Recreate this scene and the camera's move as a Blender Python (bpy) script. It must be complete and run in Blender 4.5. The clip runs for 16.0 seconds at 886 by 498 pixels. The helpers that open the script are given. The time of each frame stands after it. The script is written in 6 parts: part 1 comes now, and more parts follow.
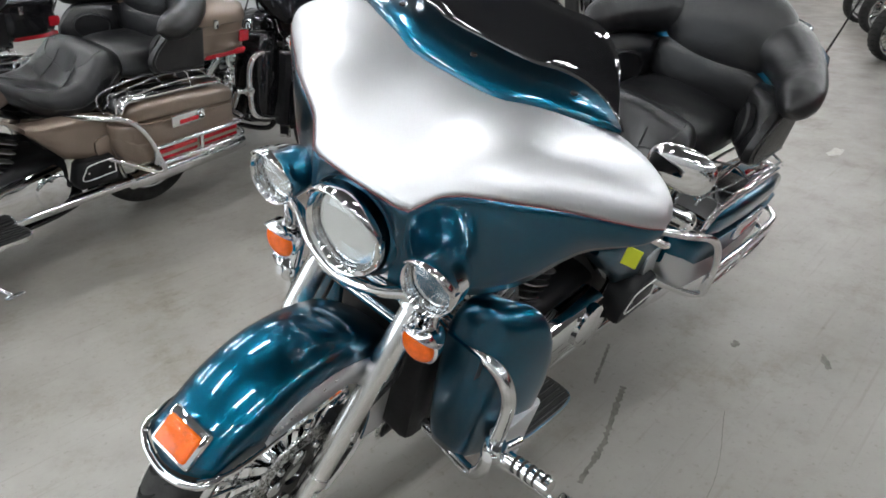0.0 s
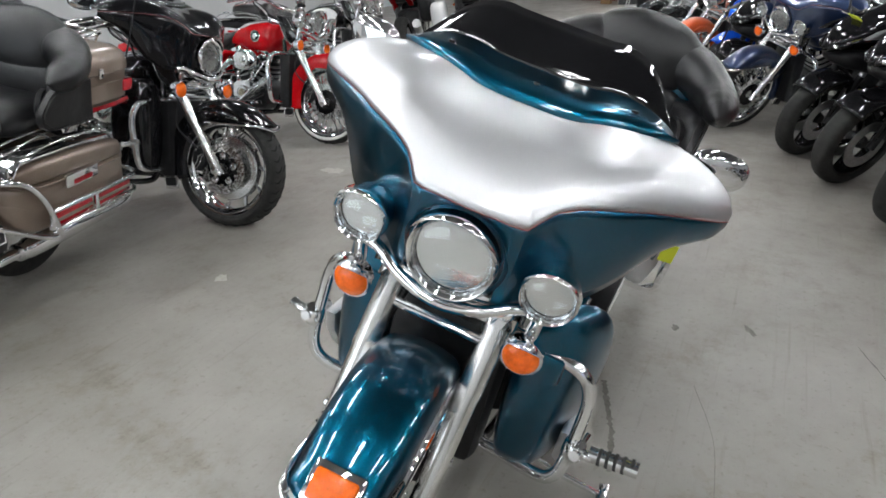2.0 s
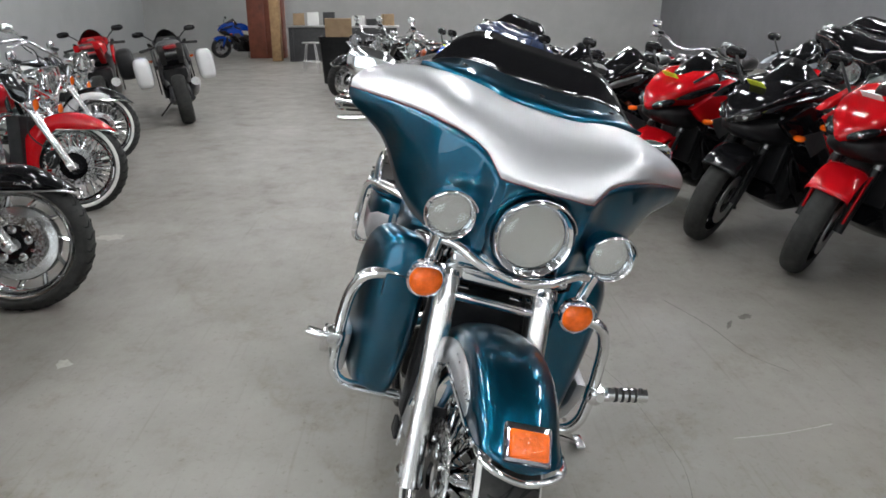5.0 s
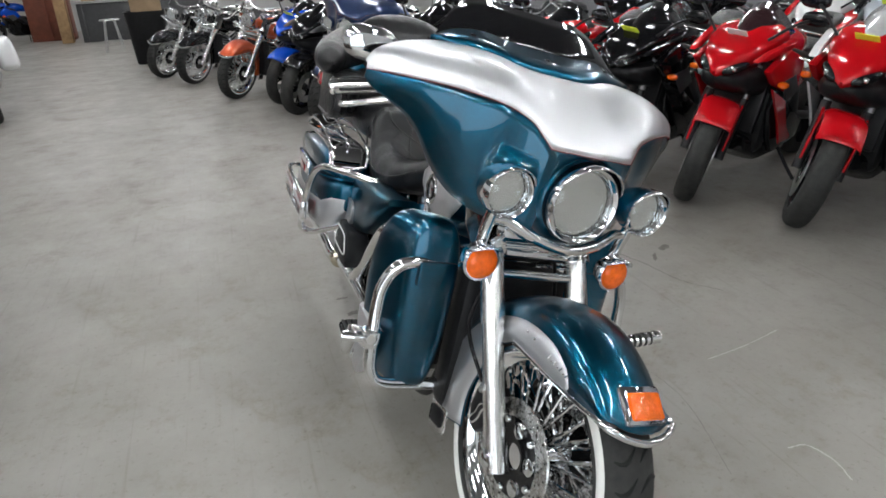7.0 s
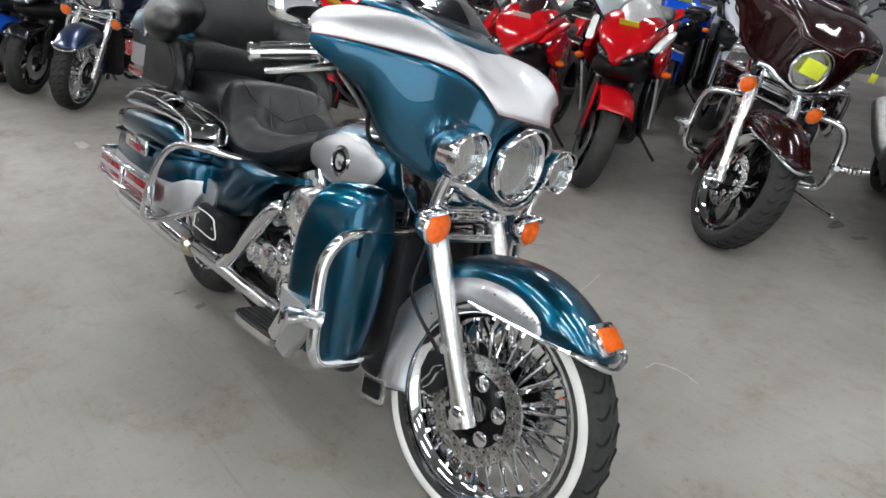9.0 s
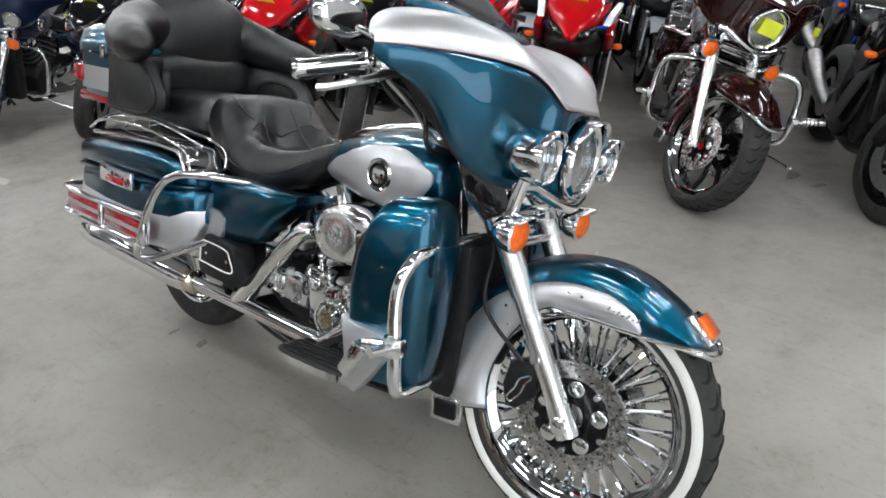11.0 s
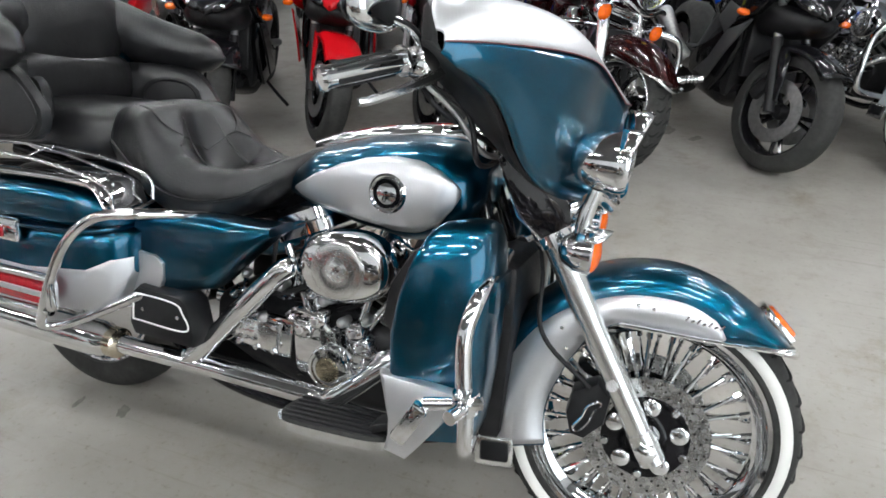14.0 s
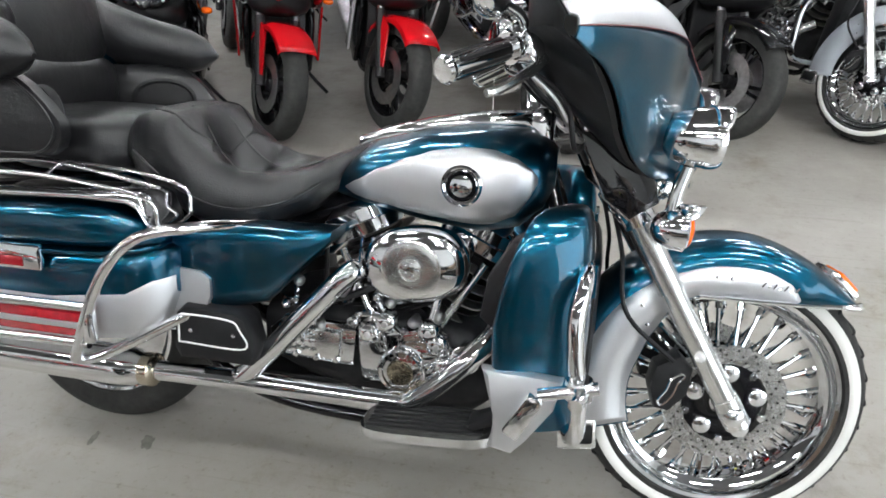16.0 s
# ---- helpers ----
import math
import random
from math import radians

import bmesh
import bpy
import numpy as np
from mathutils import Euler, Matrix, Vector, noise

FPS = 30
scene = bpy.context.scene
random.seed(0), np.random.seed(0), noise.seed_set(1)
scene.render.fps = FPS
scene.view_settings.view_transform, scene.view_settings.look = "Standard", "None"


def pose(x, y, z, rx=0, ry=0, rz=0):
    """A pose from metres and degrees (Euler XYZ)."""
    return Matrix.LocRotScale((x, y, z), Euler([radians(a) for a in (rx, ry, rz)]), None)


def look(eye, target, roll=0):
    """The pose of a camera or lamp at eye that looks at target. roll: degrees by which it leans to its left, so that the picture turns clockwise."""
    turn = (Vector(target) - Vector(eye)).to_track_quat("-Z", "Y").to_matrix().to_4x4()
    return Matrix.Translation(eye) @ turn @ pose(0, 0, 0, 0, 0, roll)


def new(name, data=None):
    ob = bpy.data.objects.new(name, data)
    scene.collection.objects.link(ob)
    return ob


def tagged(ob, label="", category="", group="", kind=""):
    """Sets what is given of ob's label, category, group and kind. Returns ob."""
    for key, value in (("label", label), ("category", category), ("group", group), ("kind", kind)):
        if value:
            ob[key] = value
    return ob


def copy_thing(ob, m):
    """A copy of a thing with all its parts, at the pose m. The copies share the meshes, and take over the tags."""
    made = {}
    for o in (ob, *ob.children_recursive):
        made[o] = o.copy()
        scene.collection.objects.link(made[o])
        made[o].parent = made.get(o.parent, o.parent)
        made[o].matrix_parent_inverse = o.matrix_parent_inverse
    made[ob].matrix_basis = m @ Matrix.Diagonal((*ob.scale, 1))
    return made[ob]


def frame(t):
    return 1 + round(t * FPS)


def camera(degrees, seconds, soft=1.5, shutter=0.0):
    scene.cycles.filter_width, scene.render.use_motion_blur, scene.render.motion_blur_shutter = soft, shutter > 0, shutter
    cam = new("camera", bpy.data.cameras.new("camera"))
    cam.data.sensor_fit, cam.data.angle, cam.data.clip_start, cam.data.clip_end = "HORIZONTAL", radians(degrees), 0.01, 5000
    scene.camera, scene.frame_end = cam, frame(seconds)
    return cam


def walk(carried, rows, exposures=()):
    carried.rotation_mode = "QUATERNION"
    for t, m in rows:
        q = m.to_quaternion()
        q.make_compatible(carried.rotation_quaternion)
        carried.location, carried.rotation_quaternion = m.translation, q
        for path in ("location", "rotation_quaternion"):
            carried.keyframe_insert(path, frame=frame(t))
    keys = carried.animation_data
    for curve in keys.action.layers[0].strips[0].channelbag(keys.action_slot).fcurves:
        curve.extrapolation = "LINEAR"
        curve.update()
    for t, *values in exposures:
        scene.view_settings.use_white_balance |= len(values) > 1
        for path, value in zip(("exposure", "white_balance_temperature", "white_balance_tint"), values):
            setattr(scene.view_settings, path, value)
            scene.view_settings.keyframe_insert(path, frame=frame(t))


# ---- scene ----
cam = camera(66.4, 16.0, soft=1.7)
PATH = [
    (0, (0.564, 1.166, 1.396), (-0.737, -0.06, 0.499), -0.7),
    (0.5, (0.717, 1.061, 1.395), (-0.676, 0.004, 0.423), -0.3),
    (1, (0.848, 0.987, 1.399), (-0.642, 0.063, 0.436), 0.9),
    (1.5, (0.898, 0.887, 1.406), (-0.688, 0.027, 0.542), 2.1),
    (2, (0.925, 0.757, 1.407), (-0.714, -0.051, 0.595), -0.7),
    (2.5, (1.008, 0.627, 1.395), (-0.708, 0.013, 0.572), 0.4),
    (3, (1.126, 0.477, 1.415), (-0.656, 0.087, 0.597), 0.0),
    (3.5, (1.214, 0.388, 1.409), (-0.598, 0.139, 0.6), 0.2),
    (3.7, (1.236, 0.36, 1.404), (-0.581, 0.137, 0.597), 0.7),
    (5.8, (1.312, -0.248, 1.337), (-0.528, 0.062, 0.616), -0.6),
    (6, (1.285, -0.283, 1.377), (-0.512, 0.068, 0.57), -0.3),
    (6.5, (1.245, -0.384, 1.369), (-0.499, 0.086, 0.511), 0.6),
    (7, (1.149, -0.5, 1.389), (-0.608, 0.054, 0.61), -3.0),
    (7.5, (1.081, -0.637, 1.384), (-0.614, 0.128, 0.645), -1.8),
    (8, (0.996, -0.797, 1.384), (-0.558, 0.204, 0.618), -0.8),
    (8.5, (0.954, -0.911, 1.373), (-0.461, 0.246, 0.562), 0.5),
    (9, (0.929, -0.95, 1.369), (-0.427, 0.26, 0.534), 1.8),
    (9.2, (0.912, -0.958, 1.374), (-0.445, 0.254, 0.544), 1.7),
    (11.3, (0.542, -1.157, 1.391), (-0.548, 0.26, 0.495), -1.7),
    (11.5, (0.519, -1.164, 1.383), (-0.524, 0.288, 0.487), -1.1),
    (12, (0.388, -1.142, 1.398), (-0.599, 0.35, 0.505), -1.3),
    (12.5, (0.282, -1.129, 1.412), (-0.716, 0.373, 0.547), -1.9),
    (13, (0.178, -1.127, 1.411), (-0.767, 0.371, 0.482), -1.1),
    (13.5, (0.081, -1.131, 1.414), (-0.741, 0.429, 0.47), -0.9),
    (14, (0.011, -1.141, 1.411), (-0.659, 0.463, 0.422), -1.1),
    (14.5, (-0.058, -1.174, 1.398), (-0.687, 0.431, 0.384), -2.1),
    (15, (-0.17, -1.162, 1.419), (-0.733, 0.401, 0.306), -0.9),
    (15.5, (-0.259, -1.192, 1.41), (-0.823, 0.417, 0.365), -2.3),
    (16, (-0.351, -1.22, 1.413), (-0.746, 0.45, 0.384), -1.3),
]
walk(cam, [(t, look(eye, target, roll)) for t, eye, target, roll in PATH],
     [(0.0, 0.08), (2.0, 0.0), (3.5, -0.15), (7.0, -0.13), (9.0, 0.0), (12.5, 0.18), (14.0, 0.32), (16.0, 0.45)])

# ---- light ----
world = bpy.data.worlds.new("hall_world")
scene.world = world
world.use_nodes = True
world.node_tree.nodes["Background"].inputs[0].default_value = (0.9, 0.95, 1.0, 1)
world.node_tree.nodes["Background"].inputs[1].default_value = 0.035
LAMP_POWER = 97.0
day = bpy.data.lights.new("doorway_daylight", "AREA")
day.shape, day.size, day.size_y, day.energy, day.color = "RECTANGLE", 5.4, 3.5, 160.0, (0.86, 0.94, 1.0)
new("doorway_daylight", day).matrix_basis = look((6.05, -3.75, 1.8), (0, -3.0, 1.5), 0)


# ---- materials ----
def mat_base(name):
    m = bpy.data.materials.new(name)
    m.use_nodes = True
    nt = m.node_tree
    return m, nt, nt.nodes["Principled BSDF"]


def noise_node(nt, scale, detail=4.0, rough=0.6, coords="Object"):
    tc = nt.nodes.new("ShaderNodeTexCoord")
    n = nt.nodes.new("ShaderNodeTexNoise")
    n.inputs["Scale"].default_value = scale
    n.inputs["Detail"].default_value = detail
    n.inputs["Roughness"].default_value = rough
    nt.links.new(tc.outputs[coords], n.inputs["Vector"])
    return n


def ramp(nt, src, stops):
    r = nt.nodes.new("ShaderNodeValToRGB")
    while len(r.color_ramp.elements) < len(stops):
        r.color_ramp.elements.new(0.5)
    for e, (pos, col) in zip(r.color_ramp.elements, stops):
        e.position = pos
        e.color = (*col, 1) if len(col) == 3 else col
    nt.links.new(src, r.inputs[0])
    return r


def bump(nt, bsdf, src, strength, dist=0.01):
    b = nt.nodes.new("ShaderNodeBump")
    b.inputs["Strength"].default_value = strength
    b.inputs["Distance"].default_value = dist
    nt.links.new(src, b.inputs["Height"])
    nt.links.new(b.outputs[0], bsdf.inputs["Normal"])


def simple(name, col, rough=0.5, metal=0.0, coat=0.0, vary=0.12, scale=14.0, bump_s=0.0, bump_scale=60.0, rough_vary=0.08, spec=0.4):
    m, nt, b = mat_base(name)
    n = noise_node(nt, scale)
    lo = tuple(max(0, c * (1 - vary)) for c in col)
    hi = tuple(min(1, c * (1 + vary)) for c in col)
    r = ramp(nt, n.outputs["Fac"], [(0.3, lo), (0.7, hi)])
    nt.links.new(r.outputs[0], b.inputs["Base Color"])
    mr = nt.nodes.new("ShaderNodeMapRange")
    mr.inputs["To Min"].default_value = max(0.0, rough - rough_vary)
    mr.inputs["To Max"].default_value = min(1.0, rough + rough_vary)
    n2 = noise_node(nt, scale * 2.7)
    nt.links.new(n2.outputs["Fac"], mr.inputs["Value"])
    nt.links.new(mr.outputs[0], b.inputs["Roughness"])
    b.inputs["Metallic"].default_value = metal
    b.inputs["Specular IOR Level"].default_value = spec
    b.inputs["Coat Weight"].default_value = coat
    b.inputs["Coat Roughness"].default_value = 0.04
    if bump_s:
        n3 = noise_node(nt, bump_scale)
        bump(nt, b, n3.outputs["Fac"], bump_s, 0.004)
    return m


def metallic_paint(name, col, metal=0.6, rough=0.32, flake=0.25, coat=1.0, coat_ior=1.5):
    """Car paint with fine flakes under a clear coat."""
    m, nt, b = mat_base(name)
    n = noise_node(nt, 900.0, 2.0)
    r = ramp(nt, n.outputs["Fac"], [(0.3, tuple(c * (1 - flake) for c in col)), (0.7, tuple(min(1, c * (1 + flake)) for c in col))])
    nt.links.new(r.outputs[0], b.inputs["Base Color"])
    b.inputs["Metallic"].default_value = metal
    b.inputs["Roughness"].default_value = rough
    b.inputs["Coat Weight"].default_value = coat
    b.inputs["Coat Roughness"].default_value = 0.012
    b.inputs["Coat IOR"].default_value = coat_ior
    return m


TEAL = metallic_paint("teal_paint", (0.0006, 0.074, 0.134), 1.0, 0.28, 0.35, 1.0, 1.5)
SILVER = metallic_paint("silver_paint", (0.68, 0.69, 0.71), 1.0, 0.46, 0.08, 0.5)
CHROME = simple("chrome", (0.90, 0.91, 0.92), 0.05, 1.0, vary=0.03, rough_vary=0.03)
POLISHED = simple("polished_aluminium", (0.88, 0.88, 0.87), 0.20, 1.0, vary=0.06, scale=30, rough_vary=0.06)
FORKALLOY = simple("fork_alloy", (0.92, 0.92, 0.91), 0.24, 1.0, vary=0.02, scale=4, rough_vary=0.02)
STEEL = simple("brushed_steel", (0.5, 0.5, 0.5), 0.35, 1.0, vary=0.2, scale=40)
BLACK = simple("black_plastic", (0.008, 0.008, 0.009), 0.45, vary=0.3, scale=20, bump_s=0.1, spec=0.25)
GLOSSBLACK = simple("gloss_black", (0.006, 0.006, 0.007), 0.07, vary=0.2, rough_vary=0.03)
ENGINEBLACK = simple("engine_black", (0.010, 0.010, 0.011), 0.45, vary=0.35, scale=30, bump_s=0.15, spec=0.25)
RUBBER = simple("tyre_rubber", (0.021, 0.021, 0.020), 0.75, vary=0.4, scale=26, bump_s=0.3, bump_scale=90)
# near-black colour for the shade inside tread grooves and disc holes
RECESS_SHADE = simple("tyre_groove", (0.006, 0.006, 0.006), 0.9)
WHITEWALL = simple("whitewall_rubber", (0.72, 0.72, 0.69), 0.55, vary=0.06, scale=10)
AMBER = simple("amber_lens", (0.86, 0.135, 0.006), 0.18, coat=0.6, vary=0.15, scale=60, bump_s=0.5, bump_scale=140)
REDLENS = simple("red_lens", (0.26, 0.006, 0.012), 0.15, coat=0.8, vary=0.2, scale=50)
TAGYELLOW = simple("yellow_tag", (0.75, 0.82, 0.05), 0.7, vary=0.05)
PAPER = simple("white_paper", (0.8, 0.8, 0.78), 0.7, vary=0.03)
SMOKE = simple("smoked_screen", (0.006, 0.006, 0.007), 0.06, coat=1.0, vary=0.1, rough_vary=0.02)


def leather_material():
    m, nt, b = mat_base("black_leather")
    n = noise_node(nt, 9.0, 5.0)
    r = ramp(nt, n.outputs["Fac"], [(0.3, (0.005, 0.005, 0.006)), (0.75, (0.013, 0.013, 0.014))])
    nt.links.new(r.outputs[0], b.inputs["Base Color"])
    b.inputs["Roughness"].default_value = 0.30
    b.inputs["Specular IOR Level"].default_value = 0.46
    tc = nt.nodes.new("ShaderNodeTexCoord")
    v = nt.nodes.new("ShaderNodeTexVoronoi")
    v.inputs["Scale"].default_value = 420
    nt.links.new(tc.outputs["Object"], v.inputs["Vector"])
    n2 = noise_node(nt, 16.0, 3.0)
    mx = nt.nodes.new("ShaderNodeMath")
    mx.operation = "MULTIPLY_ADD"
    mx.inputs[1].default_value = 0.15
    nt.links.new(v.outputs["Distance"], mx.inputs[0])
    nt.links.new(n2.outputs["Fac"], mx.inputs[2])
    bump(nt, b, mx.outputs[0], 0.45, 0.007)
    return m


LEATHER = leather_material()


def lens_glass_material():
    """Clear fluted lamp glass."""
    m, nt, b = mat_base("lamp_lens")
    b.inputs["Base Color"].default_value = (0.93, 0.95, 0.96, 1)
    b.inputs["Transmission Weight"].default_value = 1.0
    b.inputs["IOR"].default_value = 1.3
    b.inputs["Roughness"].default_value = 0.0
    b.inputs["Coat Weight"].default_value = 0.5
    tc = nt.nodes.new("ShaderNodeTexCoord")
    w = nt.nodes.new("ShaderNodeTexWave")
    w.bands_direction = "Y"
    w.inputs["Scale"].default_value = 52
    w.inputs["Distortion"].default_value = 0.4
    w.inputs["Detail Scale"].default_value = 6
    nt.links.new(tc.outputs["Object"], w.inputs["Vector"])
    bump(nt, b, w.outputs["Fac"], 0.05, 0.002)
    return m


ROTOR = simple("rotor_steel", (0.56, 0.56, 0.55), 0.27, 1.0, vary=0.25, scale=35)
LENS = lens_glass_material()
REFLECTOR = simple("lamp_reflector", (0.97, 0.97, 0.97), 0.06, 1.0, vary=0.02, scale=30, bump_s=0.25, bump_scale=30, rough_vary=0.03)


def concrete_material():
    """Worn power-floated concrete: broad tone, cloudy wear, brown smudges, specks and fine scratches."""
    m, nt, b = mat_base("polished_concrete")
    big = noise_node(nt, 0.7, 8.0, 0.62)
    mid = noise_node(nt, 3.0, 9.0, 0.72)
    smudge = noise_node(nt, 1.7, 10.0, 0.78)
    speck = noise_node(nt, 42.0, 4.0, 0.7)
    fine = noise_node(nt, 160.0, 3.0)
    tc = nt.nodes.new("ShaderNodeTexCoord")
    mp = nt.nodes.new("ShaderNodeMapping")
    mp.inputs["Rotation"].default_value = (0, 0, 0.5)
    mp.inputs["Scale"].default_value = (0.9, 26.0, 1.0)
    nt.links.new(tc.outputs["Object"], mp.inputs["Vector"])
    scr = nt.nodes.new("ShaderNodeTexNoise")
    scr.inputs["Scale"].default_value = 2.0
    scr.inputs["Detail"].default_value = 6.0
    nt.links.new(mp.outputs[0], scr.inputs["Vector"])
    layers = [ramp(nt, mid.outputs["Fac"], [(0.30, (0.74, 0.71, 0.66)), (0.46, (0.97, 0.96, 0.95)), (0.72, (1.08, 1.08, 1.08))]),
              ramp(nt, smudge.outputs["Fac"], [(0.30, (0.50, 0.46, 0.40)), (0.405, (0.88, 0.86, 0.82)), (0.46, (1, 1, 1))]),
              ramp(nt, speck.outputs["Fac"], [(0.30, (0.72, 0.70, 0.66)), (0.42, (1, 1, 1)), (0.72, (1, 1, 1)), (0.80, (1.12, 1.12, 1.10))]),
              ramp(nt, scr.outputs["Fac"], [(0.28, (0.84, 0.83, 0.80)), (0.40, (1, 1, 1)), (0.68, (1, 1, 1)), (0.78, (1.08, 1.08, 1.07))])]
    col = ramp(nt, big.outputs["Fac"], [(0.28, (0.205, 0.190, 0.168)), (0.48, (0.262, 0.250, 0.228)), (0.72, (0.325, 0.315, 0.295))]).outputs[0]
    for lay in layers:
        mx = nt.nodes.new("ShaderNodeMixRGB")
        mx.blend_type = "MULTIPLY"
        mx.inputs[0].default_value = 0.85
        nt.links.new(col, mx.inputs[1])
        nt.links.new(lay.outputs[0], mx.inputs[2])
        col = mx.outputs[0]
    nt.links.new(col, b.inputs["Base Color"])
    rr = ramp(nt, mid.outputs["Fac"], [(0.3, (0.52, 0.52, 0.52)), (0.7, (0.30, 0.30, 0.30))])
    nt.links.new(rr.outputs[0], b.inputs["Roughness"])
    bump(nt, b, fine.outputs["Fac"], 0.08, 0.003)
    return m


CONCRETE = concrete_material()
WALLPAINT = simple("wall_paint", (0.42, 0.42, 0.41), 0.7, vary=0.06, scale=1.5)
PALEWALL = simple("pale_wall_paint", (0.42, 0.43, 0.43), 0.6, vary=0.05, scale=1.5)
DARKWALL = simple("dark_wall_paint", (0.14, 0.14, 0.145), 0.7, vary=0.08, scale=1.5)
CEILPAINT = simple("ceiling_paint", (0.11, 0.11, 0.11), 0.8, vary=0.06, scale=1.2)


def glow_material(name, col, strength):
    m = bpy.data.materials.new(name)
    m.use_nodes = True
    nt = m.node_tree
    nt.nodes.remove(nt.nodes["Principled BSDF"])
    e = nt.nodes.new("ShaderNodeEmission")
    e.inputs[0].default_value = (*col, 1)
    e.inputs[1].default_value = strength
    nt.links.new(e.outputs[0], nt.nodes["Material Output"].inputs[0])
    return m


TUBE = glow_material("fluorescent_tube", (0.965, 0.985, 1.005), LAMP_POWER)


# ---- mesh tools ----
def part(name, bm, material, parent=None, label="", m=None, smooth=True):
    """Links a bmesh as one mesh object under a thing or part."""
    me = bpy.data.meshes.new(name)
    bmesh.ops.recalc_face_normals(bm, faces=bm.faces)
    for f in bm.faces:
        f.smooth = smooth
    bm.to_mesh(me)
    bm.free()
    me.materials.append(material)
    if smooth:
        me.set_sharp_from_angle(angle=radians(42))
    ob = new(name, me)
    if parent is not None:
        ob.parent = parent
    if m is not None:
        ob.matrix_basis = m
    if label:
        ob["label"] = label
    return ob


def again(ob, m, parent=None):
    """Another object on the same mesh."""
    o = new(ob.name.split(".")[0], ob.data)
    o.parent = parent if parent is not None else ob.parent
    o.matrix_basis = m
    for k in ("label",):
        if k in ob:
            o[k] = ob[k]
    return o


def spline(pts, n):
    """n points along a Catmull-Rom curve."""
    p = [Vector(q) for q in pts]
    p = [2 * p[0] - p[1]] + p + [2 * p[-1] - p[-2]]
    out = []
    segs = len(p) - 3
    for i in range(n):
        s = i / (n - 1) * segs
        k = min(int(s), segs - 1)
        t = s - k
        a, b, c, d = p[k:k + 4]
        out.append(0.5 * (2 * b + (c - a) * t + (2 * a - 5 * b + 4 * c - d) * t * t + (3 * b - a - 3 * c + d) * t ** 3))
    return out


def interp(keys, s):
    """Smooth value at s from (s, value...) keys."""
    if s <= keys[0][0]:
        return keys[0][1:]
    for a, b in zip(keys, keys[1:]):
        if s <= b[0]:
            t = (s - a[0]) / (b[0] - a[0])
            t = t * t * (3 - 2 * t) * 0.5 + t * 0.5
            return tuple(u + (v - u) * t for u, v in zip(a[1:], b[1:]))
    return keys[-1][1:]


def loft(rings, closed=True, caps=True, bm=None):
    bm = bm or bmesh.new()
    vs = [[bm.verts.new(p) for p in ring] for ring in rings]
    n = len(vs[0])
    for a, b in zip(vs, vs[1:]):
        for i in range(n if closed else n - 1):
            j = (i + 1) % n
            bm.faces.new((a[i], a[j], b[j], b[i]))
    if caps and closed:
        bm.faces.new(vs[0][::-1])
        bm.faces.new(vs[-1])
    return bm


def tube(pts, r, n=None, seg=10, bm=None, smooth_path=True, caps=True):
    """A round bar along points; r may be a number or one for each end."""
    p = spline(pts, n or max(8, 6 * len(pts))) if smooth_path and len(pts) > 2 else [Vector(q) for q in pts]
    rs = (r, r) if isinstance(r, (int, float)) else r
    rings = []
    up = None
    for i, q in enumerate(p):
        d = (p[min(i + 1, len(p) - 1)] - p[max(i - 1, 0)]).normalized()
        if up is None:
            up = d.orthogonal().normalized()
        up = (up - d * up.dot(d)).normalized()
        side = d.cross(up)
        f = i / (len(p) - 1) * (len(rs) - 1)
        k0 = min(int(f), len(rs) - 2)
        rad = rs[k0] + (rs[k0 + 1] - rs[k0]) * (f - k0)
        rings.append([q + (up * math.cos(a) + side * math.sin(a)) * rad for a in (2 * math.pi * k / seg for k in range(seg))])
    return loft(rings, True, caps, bm)


def lathe(prof, axis="Y", center=(0, 0, 0), seg=40, bm=None, loop=False):
    """Turns (radius, along) points round an axis."""
    bm = bm or bmesh.new()
    c = Vector(center)

    def place(r, s, a):
        u, v = r * math.cos(a), r * math.sin(a)
        return c + Vector({"Y": (u, s, v), "X": (s, u, v), "Z": (u, v, s)}[axis])
    rings = [[place(r, s, 2 * math.pi * k / seg) for k in range(seg)] for r, s in prof]
    if loop:
        rings.append(rings[0])
    loft(rings, True, not loop, bm)
    bmesh.ops.remove_doubles(bm, verts=bm.verts, dist=1e-5)
    return bm


def box(center, size, bev=0.0, m=None, seg=2, bm=None):
    b2 = bmesh.new()
    bmesh.ops.create_cube(b2, size=1)
    bmesh.ops.scale(b2, vec=size, verts=b2.verts)
    if bev:
        bmesh.ops.bevel(b2, geom=b2.edges[:], offset=bev, segments=seg, affect="EDGES", profile=0.5)
    bmesh.ops.transform(b2, matrix=Matrix.Translation(center) @ (m or Matrix()), verts=b2.verts)
    if bm is None:
        return b2
    me = bpy.data.meshes.new("tmp")
    b2.to_mesh(me)
    b2.free()
    bm.from_mesh(me)
    bpy.data.meshes.remove(me)
    return bm


def sring(c, a, b, u, v, n=2.5, seg=28):
    """A superellipse ring round c with half sizes a along u and b along v."""
    c, u, v = Vector(c), Vector(u), Vector(v)
    out = []
    for k in range(seg):
        t = 2 * math.pi * k / seg
        cs, sn = math.cos(t), math.sin(t)
        out.append(c + u * (a * math.copysign(abs(cs) ** (2 / n), cs)) + v * (b * math.copysign(abs(sn) ** (2 / n), sn)))
    return out


